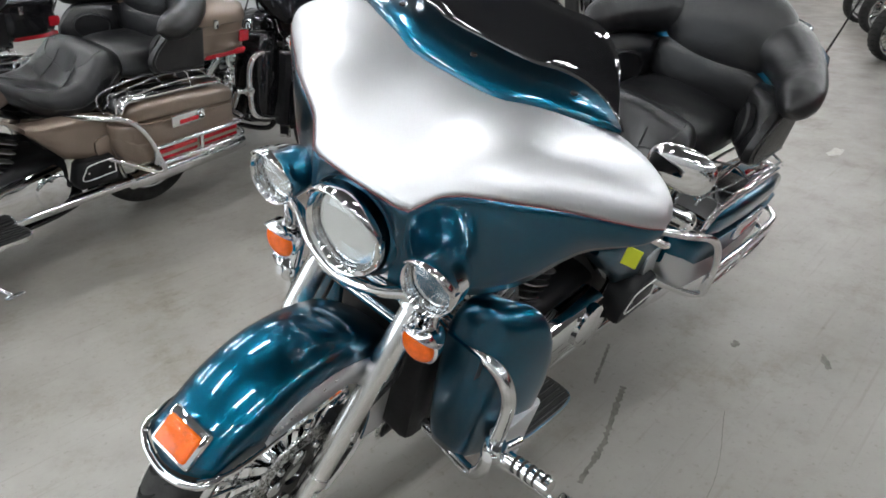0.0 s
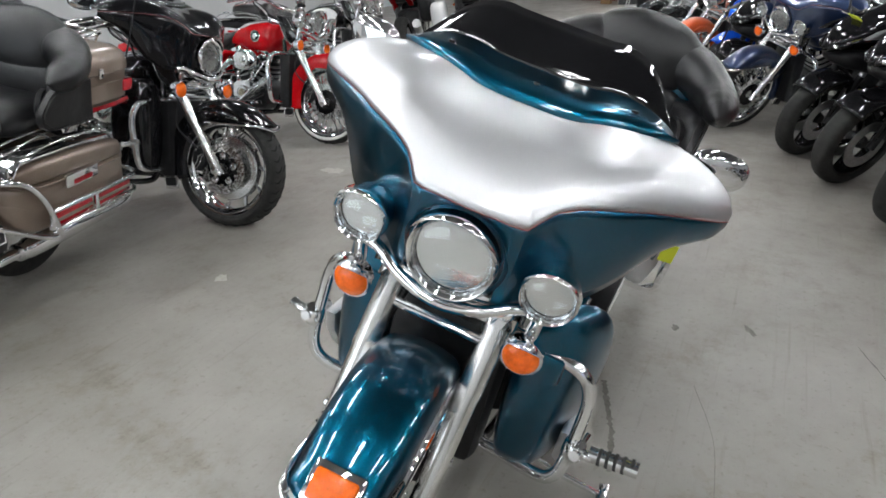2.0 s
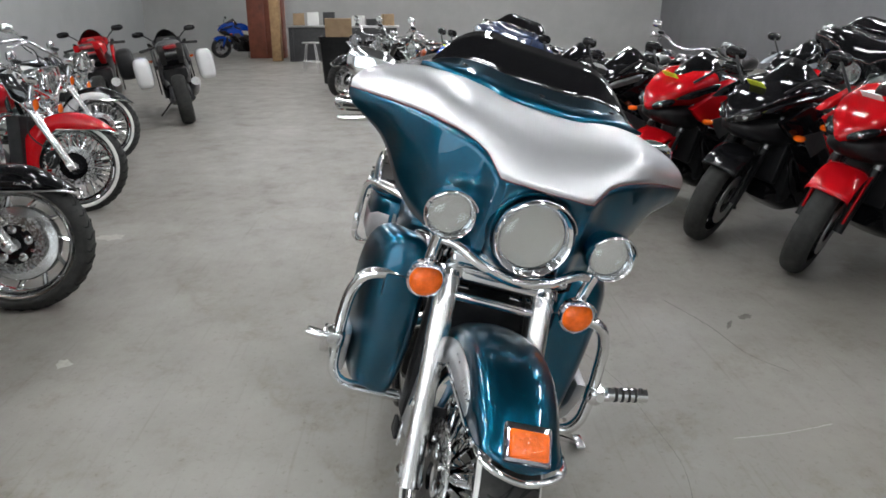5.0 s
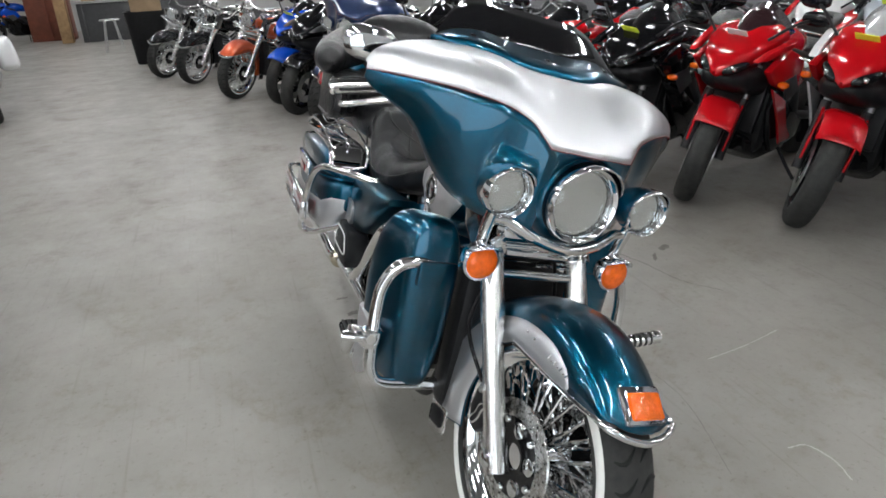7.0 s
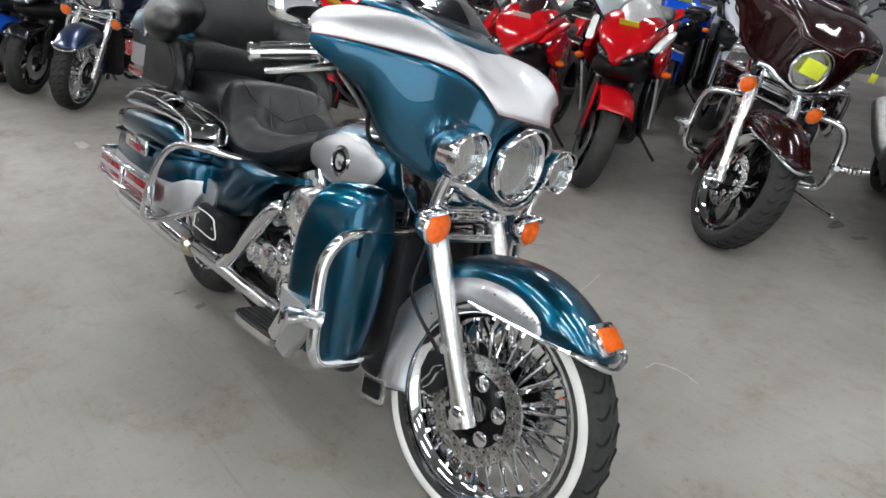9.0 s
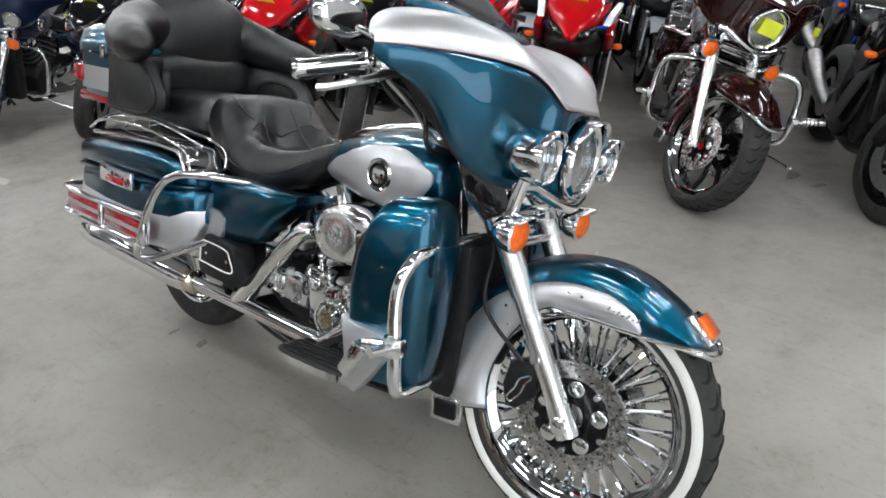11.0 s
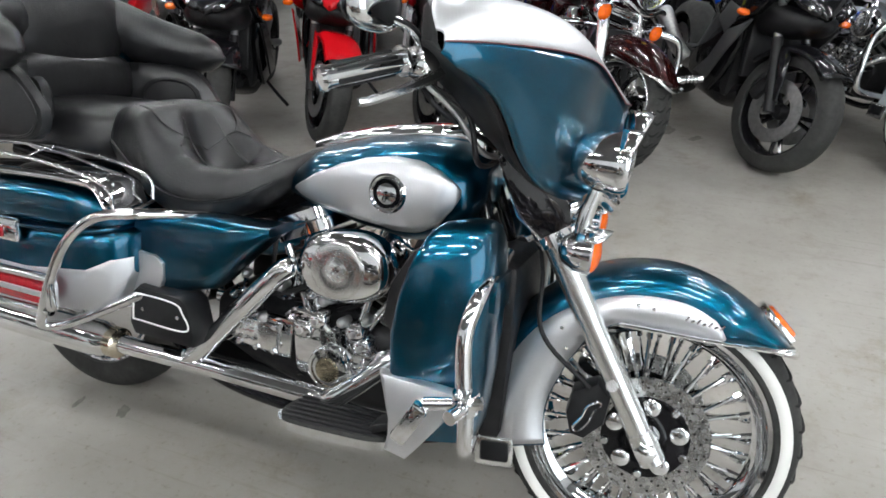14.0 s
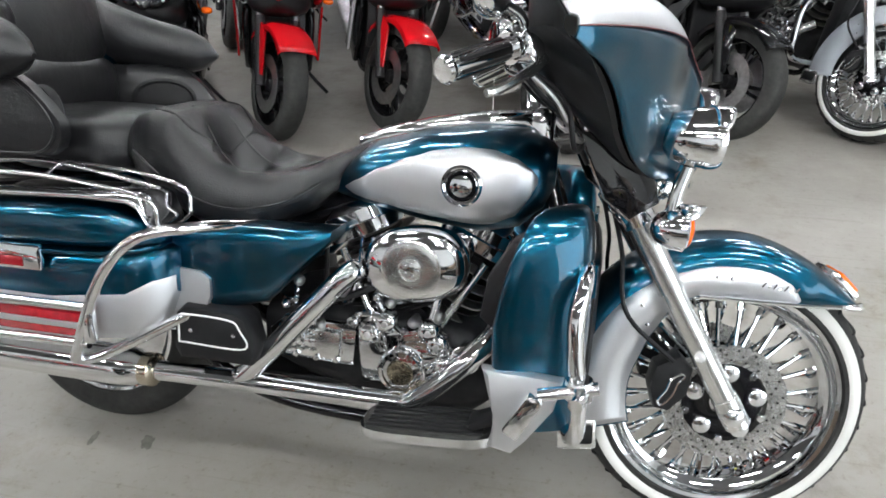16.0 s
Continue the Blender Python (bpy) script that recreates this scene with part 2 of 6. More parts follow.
def blob(c, size, n=3.0, seg=24, rows=12, m=None):
    """A puffy rounded box."""
    rings = []
    for i in range(rows + 1):
        t = -math.pi / 2 + math.pi * i / rows
        k = max(0.02, abs(math.cos(t)) ** (2 / n))
        z = math.copysign(abs(math.sin(t)) ** (2 / n), math.sin(t))
        rings.append(sring((0, 0, z * size[2] / 2), size[0] / 2 * k, size[1] / 2 * k, (1, 0, 0), (0, 1, 0), n, seg))
    bm = loft(rings)
    bmesh.ops.transform(bm, matrix=Matrix.Translation(c) @ (m or Matrix()), verts=bm.verts)
    return bm


def plate(outline, y0, y1, bev=0.0, m=None):
    """An upright plate: outline of (x, z), from y0 to y1."""
    bm = bmesh.new()
    a = [bm.verts.new((x, y0, z)) for x, z in outline]
    b = [bm.verts.new((x, y1, z)) for x, z in outline]
    n = len(a)
    for i in range(n):
        bm.faces.new((a[i], a[(i + 1) % n], b[(i + 1) % n], b[i]))
    bm.faces.new(a[::-1])
    bm.faces.new(b)
    if bev:
        es = [e for e in bm.edges if abs(e.verts[0].co.y - e.verts[1].co.y) < 1e-6]
        bmesh.ops.bevel(bm, geom=es, offset=bev, segments=2, affect="EDGES", profile=0.5)
    if m:
        bmesh.ops.transform(bm, matrix=m, verts=bm.verts)
    return bm


def thicken(ob, t, offset=-1.0):
    s = ob.modifiers.new("thickness", "SOLIDIFY")
    s.thickness, s.offset = t, offset
    return ob


def thing(name, m, label, category, group=""):
    e = new(name)
    e.empty_display_size = 0.1
    e.matrix_basis = m
    tagged(e, label, category, group)
    return e


# ---- the hall ----
X0, X1, Y0, Y1, H = -23.0, 6.0, -9.0, 8.5, 4.4
fl = part("floor", box(((X0 + X1) / 2, (Y0 + Y1) / 2, -0.1), (X1 - X0, Y1 - Y0, 0.2)), CONCRETE, smooth=False)
tagged(fl, "worn grey polished concrete floor with stains and hairline cracks", "floor", kind="structure")
for nm, c, s in (("wall_west", (X0 - 0.1, (Y0 + Y1) / 2, H / 2), (0.2, Y1 - Y0, H)), 
                 ("wall_north", ((X0 + X1) / 2, Y1 + 0.1, H / 2), (X1 - X0 + 0.4, 0.2, H)), ("wall_south", ((X0 + X1) / 2, Y0 - 0.1, H / 2), (X1 - X0 + 0.4, 0.2, H))):
    tagged(part(nm, box(c, s), {"wall_west": WALLPAINT, "wall_south": PALEWALL}.get(nm, DARKWALL), smooth=False), "plain painted warehouse wall", "wall", kind="structure")
tagged(part("ceiling", box(((X0 + X1) / 2, (Y0 + Y1) / 2, H + 0.1), (X1 - X0 + 0.4, Y1 - Y0 + 0.4, 0.2)), CEILPAINT, smooth=False), "pale painted warehouse ceiling", "ceiling", kind="structure")


# the east wall has a wide loading doorway that lets the daylight in
D0, D1, DH = -6.5, -1.0, 3.6
be = box((X1 + 0.1, (Y0 + D0) / 2, H / 2), (0.2, D0 - Y0, H))
box((X1 + 0.1, (D1 + Y1) / 2, H / 2), (0.2, Y1 - D1, H), bm=be)
box((X1 + 0.1, (D0 + D1) / 2, (DH + H) / 2), (0.2, D1 - D0, H - DH), bm=be)
tagged(part("wall_east", be, PALEWALL, smooth=False), "pale painted warehouse wall with a loading doorway", "wall", kind="structure")


def ceiling_light():
    e = thing("ceiling_light", pose(0, 0, 0), "twin-tube fluorescent ceiling light in a white metal trough", "ceiling light", "ceiling lights")
    part("housing", box((0, 0, 0.05), (1.3, 0.3, 0.06), 0.01), PAPER, e)
    for y in (-0.08, 0.08):
        part("tube", tube([(-0.6, y, 0), (0.6, y, 0)], 0.019, seg=8, smooth_path=False), TUBE, e)
    return e


first = ceiling_light()
spots = [(x, y) for x in (-20, -17, -14, -11, -8, -5, -2.6, -0.4, 1.8, 4.2) for y in (-6.4, -3.8, -1.3, 1.3, 3.8, 6.4) if (x, y) not in ((-0.4, 1.3), (-0.4, 3.8), (-2.6, 3.8), (-2.6, -1.3)) and (y > -6 or x > -1)]
first.matrix_basis = pose(spots[0][0], spots[0][1], H - 0.12)
for x, y in spots[1:]:
    copy_thing(first, pose(x, y, H - 0.12))

# ---- the touring motorcycle ----
LEAN = 15.0
STEER = 7.0
RAKE_AXIS = Vector((-math.sin(radians(26)), 0, math.cos(radians(26))))
PIVOT = Vector((0, 0, 0.32))
AX, AZ = -0.014, 0.306
HUB = Vector((AX, 0, AZ))
# the fork assembly is drawn a little small and steep; this sets its true size
GEAR = Matrix.Translation(HUB + Vector((0, 0, 0.010))) @ Matrix.Rotation(radians(1.0), 4, "Y") @ Matrix.Scale(1.043, 4) @ Matrix.Translation(-HUB)


def steered(degrees):
    return Matrix.Translation(PIVOT) @ Matrix.Rotation(radians(degrees), 4, RAKE_AXIS) @ Matrix.Translation(-PIVOT) @ GEAR


FRONT = steered(STEER)
BODY = Matrix.Translation((-0.022, 0, 0.006))
bike = thing("touring_motorcycle", pose(0, 0, 0, -LEAN), "teal and silver touring motorcycle with chrome trim on its stand", "motorcycle")
def build_wheel(cx, cz, R, half, rim_r, front):
    m = FRONT if front else None
    C = (cx, 0, cz)
    w = part("front_wheel" if front else "rear_wheel", lathe([(0.035, -0.07), (0.045, -0.055), (0.03, -0.03), (0.03, 0.03), (0.045, 0.055), (0.035, 0.07)], "Y", C, 24), CHROME, bike, "", m)
    prof = []
    for k in range(17):
        a = math.pi * k / 16
        prof.append((rim_r + 0.012 + (R - rim_r - 0.012) * math.sin(a) ** 0.62, -half * math.copysign(abs(math.cos(a)) ** 0.8, math.cos(a))))
    prof = prof + [(rim_r + 0.004, half * 0.8), (rim_r + 0.004, -half * 0.8)]
    part("tyre", lathe(prof, "Y", C, 72, loop=True), RUBBER, w)
    rp = [(rim_r + 0.016, -half * 0.86), (rim_r + 0.012, -half * 0.92), (rim_r, -half * 0.86), (rim_r - 0.006, -half * 0.6), (rim_r - 0.026, -half * 0.42), (rim_r - 0.03, 0),
          (rim_r - 0.026, half * 0.42), (rim_r - 0.006, half * 0.6), (rim_r, half * 0.86), (rim_r + 0.012, half * 0.92), (rim_r + 0.016, half * 0.86), (rim_r + 0.004, half * 0.5), (rim_r - 0.01, 0), (rim_r + 0.004, -half * 0.5)]
    part("rim", lathe(rp, "Y", C, 72, loop=True), CHROME, w)
    return w, m


fw, FM = build_wheel(AX, AZ, 0.308, 0.064, 0.238, True)
for s in (-1, 1):
    part("whitewall", lathe([(0.259, s * 0.0635), (0.264, s * 0.0668), (0.271, s * 0.0672), (0.278, s * 0.0660), (0.282, s * 0.0630), (0.27, s * 0.055)], "Y", (AX, 0, AZ), 72, loop=True), WHITEWALL, fw)
# dark rods half sunk in the tread imitate shaded grooves; none are cut
tread = bmesh.new()
for k in range(34):
    for s in (-1, 1):
        a0 = 2 * math.pi * (k + 0.25 * s) / 34
        path = []
        for q in range(6):
            f = q / 5
            yy = s * (0.004 + 0.046 * f)
            rr = 0.238 + 0.012 + (0.308 - 0.25) * math.sin(math.acos(min(1, (abs(yy) / 0.064) ** 1.25))) ** 0.62 - 0.0008
            a = a0 + s * 0.10 * math.sin(f * 2.2)
            path.append((AX + rr * math.cos(a), yy, AZ + rr * math.sin(a)))
        tube(path, (0.0015, 0.0052, 0.0055, 0.002), smooth_path=False, seg=6, bm=tread)
tagged(part("tread", tread, RECESS_SHADE, fw, "dark raised strips painted as shaded tread grooves"), kind="stuff")
# spokes: fat straight bars from hub flange to rim, alternating sides
sp = None
for k in range(56):
    a = 2 * math.pi * k / 56
    s = -1 if k % 2 else 1
    tilt = 0.10 if (k // 2) % 2 else -0.10
    p0 = Vector((0.043 * math.cos(a + tilt * 2.2), s * 0.048, 0.043 * math.sin(a + tilt * 2.2)))
    p1 = Vector((0.216 * math.cos(a), s * 0.008, 0.216 * math.sin(a)))
    bm = tube([p0, p0.lerp(p1, 0.8), p1], (0.0045, 0.0045), smooth_path=False, seg=7)
    tube([p0.lerp(p1, 0.86), p1], 0.0066, smooth_path=False, seg=6, bm=bm)
    bmesh.ops.transform(bm, matrix=Matrix.Translation((AX, 0, AZ)), verts=bm.verts)
    part("spoke", bm, CHROME, fw)


def rotor(side):
    y = side * 0.075
    bm = lathe([(0.084, y - 0.003), (0.128, y - 0.003), (0.130, y), (0.128, y + 0.003), (0.084, y + 0.003)], "Y", (AX, 0, AZ), 56, loop=True)
    r = part("brake_rotor", bm, ROTOR, fw, "drilled steel brake disc")
    c = part("carrier", lathe([(0.03, y + side * 0.001), (0.03, y - side * 0.006), (0.089, y - side * 0.006), (0.089, y + side * 0.004), (0.05, y + side * 0.004)], "Y", (AX, 0, AZ), 40, loop=True), GLOSSBLACK, fw)
    # flat dark dots paint the shade of drill holes on the solid disc
    holes = bmesh.new()
    for i in range(60):
        a = 2 * math.pi * i / 60
        rr = 0.098 + 0.011 * (i % 3)
        bmesh.ops.create_circle(holes, cap_ends=True, radius=0.0026, segments=8, matrix=Matrix.Translation((AX + rr * math.cos(a), y + side * 0.0036, AZ + rr * math.sin(a))) @ Matrix.Rotation(math.pi / 2, 4, "X"))
    tagged(part("drilling", holes, RECESS_SHADE, fw), kind="stuff")
    for i in range(5):
        a = 2 * math.pi * i / 5 + 0.3
        for rr, q in ((0.068, 0.019), (0.082, 0.009)):
            aa = a + (0.63 if q < 0.01 else 0)
            part("rotor_bolt", lathe([(q, y), (q, y + side * 0.008), (q * 0.7, y + side * 0.011), (0.001, y + side * 0.011)], "Y", (AX + rr * math.cos(aa), 0, AZ + rr * math.sin(aa)), 14), CHROME, fw)


rotor(-1)
rotor(1)
for s in (-1, 1):
    cal = part("brake_caliper", plate([(-0.172, 0.385), (-0.125, 0.412), (-0.095, 0.385), (-0.10, 0.325), (-0.135, 0.285), (-0.165, 0.29), (-0.18, 0.335)], s * 0.05, s * 0.108, 0.008), ENGINEBLACK, bike, "black brake caliper with a chrome inset", FRONT)
    part("inset", tube([(-0.118, s * 0.11, 0.375), (-0.138, s * 0.11, 0.36), (-0.146, s * 0.11, 0.335), (-0.16, s * 0.11, 0.31), (-0.15, s * 0.11, 0.302), (-0.132, s * 0.11, 0.325), (-0.124, s * 0.11, 0.352), (-0.112, s * 0.11, 0.368), (-0.118, s * 0.11, 0.375)], 0.0028, seg=6), CHROME, cal)
    part("brake_hose", tube([(-0.14, s * 0.11, 0.40), (-0.25, s * 0.125, 0.50), (-0.27, s * 0.10, 0.62), (-0.30, s * 0.08, 0.72)], 0.005, seg=7), BLACK, bike, "", FRONT)


# front fender
def fender_r(phi):
    """Outer radius, inner edge radius at an angle from straight ahead."""
    d = math.degrees(phi)
    ro = interp([(40, 0.334), (60, 0.340), (90, 0.355), (115, 0.360), (150, 0.356), (200, 0.352)], d)[0]
    if d < 112:
        ri = min(ro - 0.004, 0.234 / math.sin(phi))
    else:
        ri = interp([(112, 0.252), (124, 0.246), (138, 0.226), (155, 0.212), (200, 0.205)], d)[0]
    return ro, ri


def fender_rings():
    rings = []
    for i in range(49):
        phi = radians(48.5 + (197 - 48.5) * i / 48)
        ro, ri = fender_r(phi)
        hw = 0.09 * (0.93 + 0.07 * min(1, i / 6))
        k = max(0.0, min(1.0, (ro - ri) / 0.06))
        sec = [(ri, -hw), (ri + (ro - ri) * 0.45, -hw), (ro - 0.045 * k, -hw * 0.985), (ro - 0.026 * k, -hw * 0.93), (ro - 0.012 * k, -hw * 0.76), (ro - 0.004 * k, -hw * 0.45), (ro, -hw * 0.15)]
        sec = sec + [(r, -y) for r, y in reversed(sec)]
        tip = radians(5.5) * max(0.0, 1 - i / 9)
        rings.append([(AX + r * math.cos(phi - tip * (1 - (y / hw) ** 2)), y, AZ + r * math.sin(phi - tip * (1 - (y / hw) ** 2))) for r, y in sec])
    return rings


fender = thicken(part("front_fender", loft(fender_rings(), False, False), TEAL, bike, "deep teal front fender with silver side panels", FRONT), 0.004, 0)


def fender_panel(s):
    rings = []
    for i in range(41):
        phi = radians(66 + (196 - 66) * i / 40)
        ro, ri = fender_r(phi)
        top = interp([(60, 0.262), (66, 0.268), (72, 0.288), (85, 0.300), (110, 0.308), (140, 0.318), (200, 0.322)], math.degrees(phi))[0]
        lo = ri + 0.002
        rings.append([(AX + r * math.cos(phi), s * (0.0925 + 0.001 * q), AZ + r * math.sin(phi)) for r, q in ((lo, 0), (lo + (top - lo) * 0.5, 1), (top, 0))])
    return loft(rings, False, False)


for s in (-1, 1):
    o = part("side_panel", fender_panel(s), SILVER, fender)
    thicken(o, 0.002, 0)
    part("fender_trim", tube([(-0.105, s * 0.097, 0.541), (0.05, s * 0.097, 0.541), (0.17, s * 0.094, 0.543), (0.222, s * 0.07, 0.546)], 0.005, seg=8), CHROME, fender)
    # plain raised bars in place of a script badge
    for k in range(7):
        part("badge_bar", tube([(0.015 + 0.011 * k, s * 0.096, 0.572 - 0.001 * k), (0.021 + 0.011 * k, s * 0.096, 0.582 - 0.001 * k - 0.006 * (k % 2))], 0.0022, seg=6, smooth_path=False), CHROME, fender)
    for k, (x, z) in enumerate([(-0.075, 0.585), (-0.045, 0.583), (-0.215, 0.51), (-0.2, 0.47)]):
        part("rivet", lathe([(0.004, 0), (0.004, s * 0.002), (0.001, s * 0.003)], "Y", (x, s * 0.093, z), 10), CHROME, fender)
    part("rear_flap", box((-0.317, s * 0.093, 0.205), (0.085, 0.012, 0.07), 0.008, Matrix.Rotation(radians(-6), 4, "Y")), POLISHED, fender, "chrome fender end plate with a rubber pad")
    part("flap_pad", box((-0.315, s * 0.1005, 0.208), (0.062, 0.005, 0.045), 0.006, Matrix.Rotation(radians(-6), 4, "Y")), BLACK, fender)
part("fender_tip", tube([(0.185, -0.09, 0.543), (0.214, -0.083, 0.541), (0.233, -0.05, 0.530), (0.240, 0, 0.522), (0.233, 0.05, 0.530), (0.214, 0.083, 0.541), (0.185, 0.09, 0.543)], (0.006, 0.007, 0.008, 0.008, 0.008, 0.007, 0.006), seg=10, n=30), CHROME, fender)
MK = pose(0.196, 0, 0.575, 0, 42, 0)
mk = part("marker_light", box((0, 0, 0), (0.076, 0.098, 0.022), 0.008), CHROME, bike, "amber marker light in a chrome bezel", FRONT @ MK)
part("lens", box((0.003, 0, 0.008), (0.054, 0.08, 0.02), 0.006), AMBER, mk)

# fork legs
for s in (-1, 1):
    y = s * 0.122
    leg = part("fork_leg", tube([(0.0, y, 0.285), (-0.168, y, 0.555)], 0.0248, smooth_path=False, seg=20), FORKALLOY, bike, "polished aluminium fork leg", FRONT)
    part("fork_sleeve", tube([(-0.168, y, 0.555), (-0.31, y, 0.787)], 0.0278, smooth_path=False, seg=20), FORKALLOY, leg)
    part("fork_boot", tube([(-0.31, y, 0.787), (-0.36, y, 0.87)], 0.035, smooth_path=False, seg=20), BLACK, leg)
    part("clamp", tube([(-0.25, y, 0.687), (-0.272, y, 0.722)], 0.037, smooth_path=False, seg=20), CHROME, leg)
    part("axle_clamp", tube([(0.004, y, 0.28), (-0.032, y, 0.338)], 0.0275, smooth_path=False, seg=16), FORKALLOY, leg)
    part("axle_nut", lathe([(0.022, s * 0.10), (0.022, s * 0.15), (0.013, s * 0.156), (0.001, s * 0.158)], "Y", (AX, 0, AZ), 6), CHROME, leg)
    part("caliper_bolt", tube([(-0.09, s * 0.10, 0.42), (-0.10, s * 0.15, 0.43)], 0.012, smooth_path=False, seg=8), POLISHED, leg)
part("lower_yoke", box((-0.262, 0, 0.70), (0.06, 0.25, 0.04), 0.012, Matrix.Rotation(radians(-31), 4, "Y")), CHROME, bike, "", FRONT)
part("fork_crosstube", tube([(-0.225, -0.12, 0.655), (-0.225, 0.12, 0.655)], 0.011, smooth_path=False), CHROME, bike, "", FRONT)
part("nacelle", box((-0.235, 0, 0.752), (0.09, 0.30, 0.055), 0.02, Matrix.Rotation(radians(-31), 4, "Y")), CHROME, bike, "chrome lamp nacelle", FRONT)
part("light_bar", tube([(-0.20, -0.2, 0.79), (-0.185, -0.15, 0.792), (-0.16, -0.085, 0.768), (-0.15, 0, 0.752), (-0.16, 0.085, 0.768), (-0.185, 0.15, 0.792), (-0.20, 0.2, 0.79)], 0.0125, n=40), CHROME, bike, "chrome spotlamp bar", FRONT)


# lamps
def lamp(c, r, depth, name, label):
    cx, cy, cz = c
    pr = [(r * 0.35, -depth), (r * 0.75, -depth * 0.82), (r * 0.97, -depth * 0.4), (r, -0.012), (r * 1.03, -0.006), (r * 1.03, 0.008), (r * 0.96, 0.016), (r * 0.88, 0.012), (r * 0.84, 0.004), (r * 0.835, -0.006), (r * 0.7, -depth * 0.45), (r * 0.3, -depth * 0.8)]
    ob = part(name, lathe(pr, "X", c, 40), CHROME, bike, label, FRONT)
    part("reflector", lathe([(r * 0.835 * q, -depth * 0.62 * (1 - q * q) - 0.004) for q in (1.0, 0.84, 0.66, 0.48, 0.3, 0.12, 0.01)], "X", c, 22), REFLECTOR, ob, "polished faceted bowl reflector", smooth=False)
    part("bulb", lathe([(r * 0.13, -depth * 0.55), (r * 0.13, -depth * 0.3), (r * 0.09, -depth * 0.22), (0.001, -depth * 0.2)], "X", c, 14), CHROME, ob)
    n = 8
    outer = [(r * 0.842 * math.sin(math.pi / 2 * k / n) + 1e-4, 0.002 + 0.020 * math.cos(math.pi / 2 * k / n)) for k in range(n + 1)]
    glass = part("lens", lathe(outer + [(q * 0.985, z - 0.003) for q, z in outer[::-1]], "X", c, 40), LENS, ob, "clear fluted glass lens")
    glass.visible_shadow = False
    # visor over the upper half
    rings = []
    for i in range(17):
        a = radians(20 + 140 * i / 16)
        ext = 0.030 * math.sin(math.pi * i / 16) ** 0.7 * (r / 0.09)
        rings.append([(cx + q, cy + rr * math.cos(a), cz + rr * math.sin(a)) for q, rr in ((-0.005, r * 1.05), (0.012 + ext * 0.5, r * 1.055), (0.014 + ext, r * 1.03))])
    thicken(part("visor", loft(rings, False, False), CHROME, ob), 0.003, 0)
    return ob


lamp((-0.15, 0, 0.862), 0.089, 0.11, "headlamp", "round chrome headlamp with a fluted lens")
for s in (-1, 1):
    sl = lamp((-0.157, s * 0.193, 0.863), 0.055, 0.085, "spotlamp", "round chrome auxiliary lamp")
    part("stem", tube([(-0.19, s * 0.193, 0.81), (-0.2, s * 0.192, 0.765), (-0.205, s * 0.19, 0.725)], 0.014, seg=10), CHROME, sl)
    cup = part("turn_signal", lathe([(0.008, -0.056), (0.026, -0.046), (0.039, -0.022), (0.042, -0.004), (0.044, 0.004), (0.040, 0.008)], "X", (-0.185, s * 0.19, 0.694), 28), CHROME, bike, "amber turn signal in a chrome cup", FRONT)
    part("lens", lathe([(0.039 * math.sin(math.pi / 2 * k / 8) + 1e-4, 0.004 + 0.020 * math.cos(math.pi / 2 * k / 8)) for k in range(9)][::-1], "X", (-0.185, s * 0.19, 0.694), 28), AMBER, cup)
    rings = []
    for i in range(13):
        a = radians(30 + 120 * i / 12)
        e = 0.03 * math.sin(math.pi * i / 12) ** 0.7
        rings.append([(-0.185 + q, s * 0.19 + 0.045 * math.cos(a), 0.694 + 0.045 * math.sin(a)) for q in (-0.01, 0.008 + e)])
    thicken(part("visor", loft(rings, False, False), CHROME, cup), 0.003, 0)

# batwing fairing: stations (y, top x, top z, paint x, paint z, bottom x, bottom z)
STATIONS = [(0.0, -0.424, 1.110, -0.156, 0.965, -0.165, 0.80), (0.06, -0.424, 1.110, -0.157, 0.966, -0.165, 0.785), (0.112, -0.427, 1.113, -0.163, 0.966, -0.182, 0.775),
            (0.128, -0.432, 1.116, -0.172, 0.984, -0.195, 0.775), (0.15, -0.438, 1.119, -0.187, 1.006, -0.218, 0.780), (0.20, -0.450, 1.121, -0.216, 1.026, -0.252, 0.785), (0.257, -0.466, 1.117, -0.256, 1.033, -0.292, 0.812),
            (0.30, -0.476, 1.110, -0.291, 1.034, -0.322, 0.856), (0.33, -0.478, 1.103, -0.314, 1.033, -0.342, 0.906), (0.36, -0.477, 1.095, -0.337, 1.031, -0.362, 0.943), (0.405, -0.469, 1.077, -0.375, 1.027, -0.388, 0.970), (0.435, -0.458, 1.057, -0.406, 1.023, -0.412, 0.985), (0.450, -0.446, 1.036, -0.430, 1.020, -0.434, 1.002)]
# the shell's bend: (y, crest x, crest z, brow x, brow z)
BEND = [(0.0, -0.252, 1.082, -0.156, 0.965), (0.07, -0.249, 1.084, -0.158, 0.965), (0.13, -0.226, 1.097, -0.172, 0.965), (0.20, -0.198, 1.112, -0.212, 0.965), (0.257, -0.219, 1.118, -0.252, 0.962),
        (0.30, -0.255, 1.115, -0.288, 0.962), (0.36, -0.310, 1.100, -0.337, 0.970), (0.405, -0.357, 1.082, -0.376, 0.985), (0.435, -0.395, 1.061, -0.408, 0.998), (0.450, -0.424, 1.039, -0.432, 1.008)]


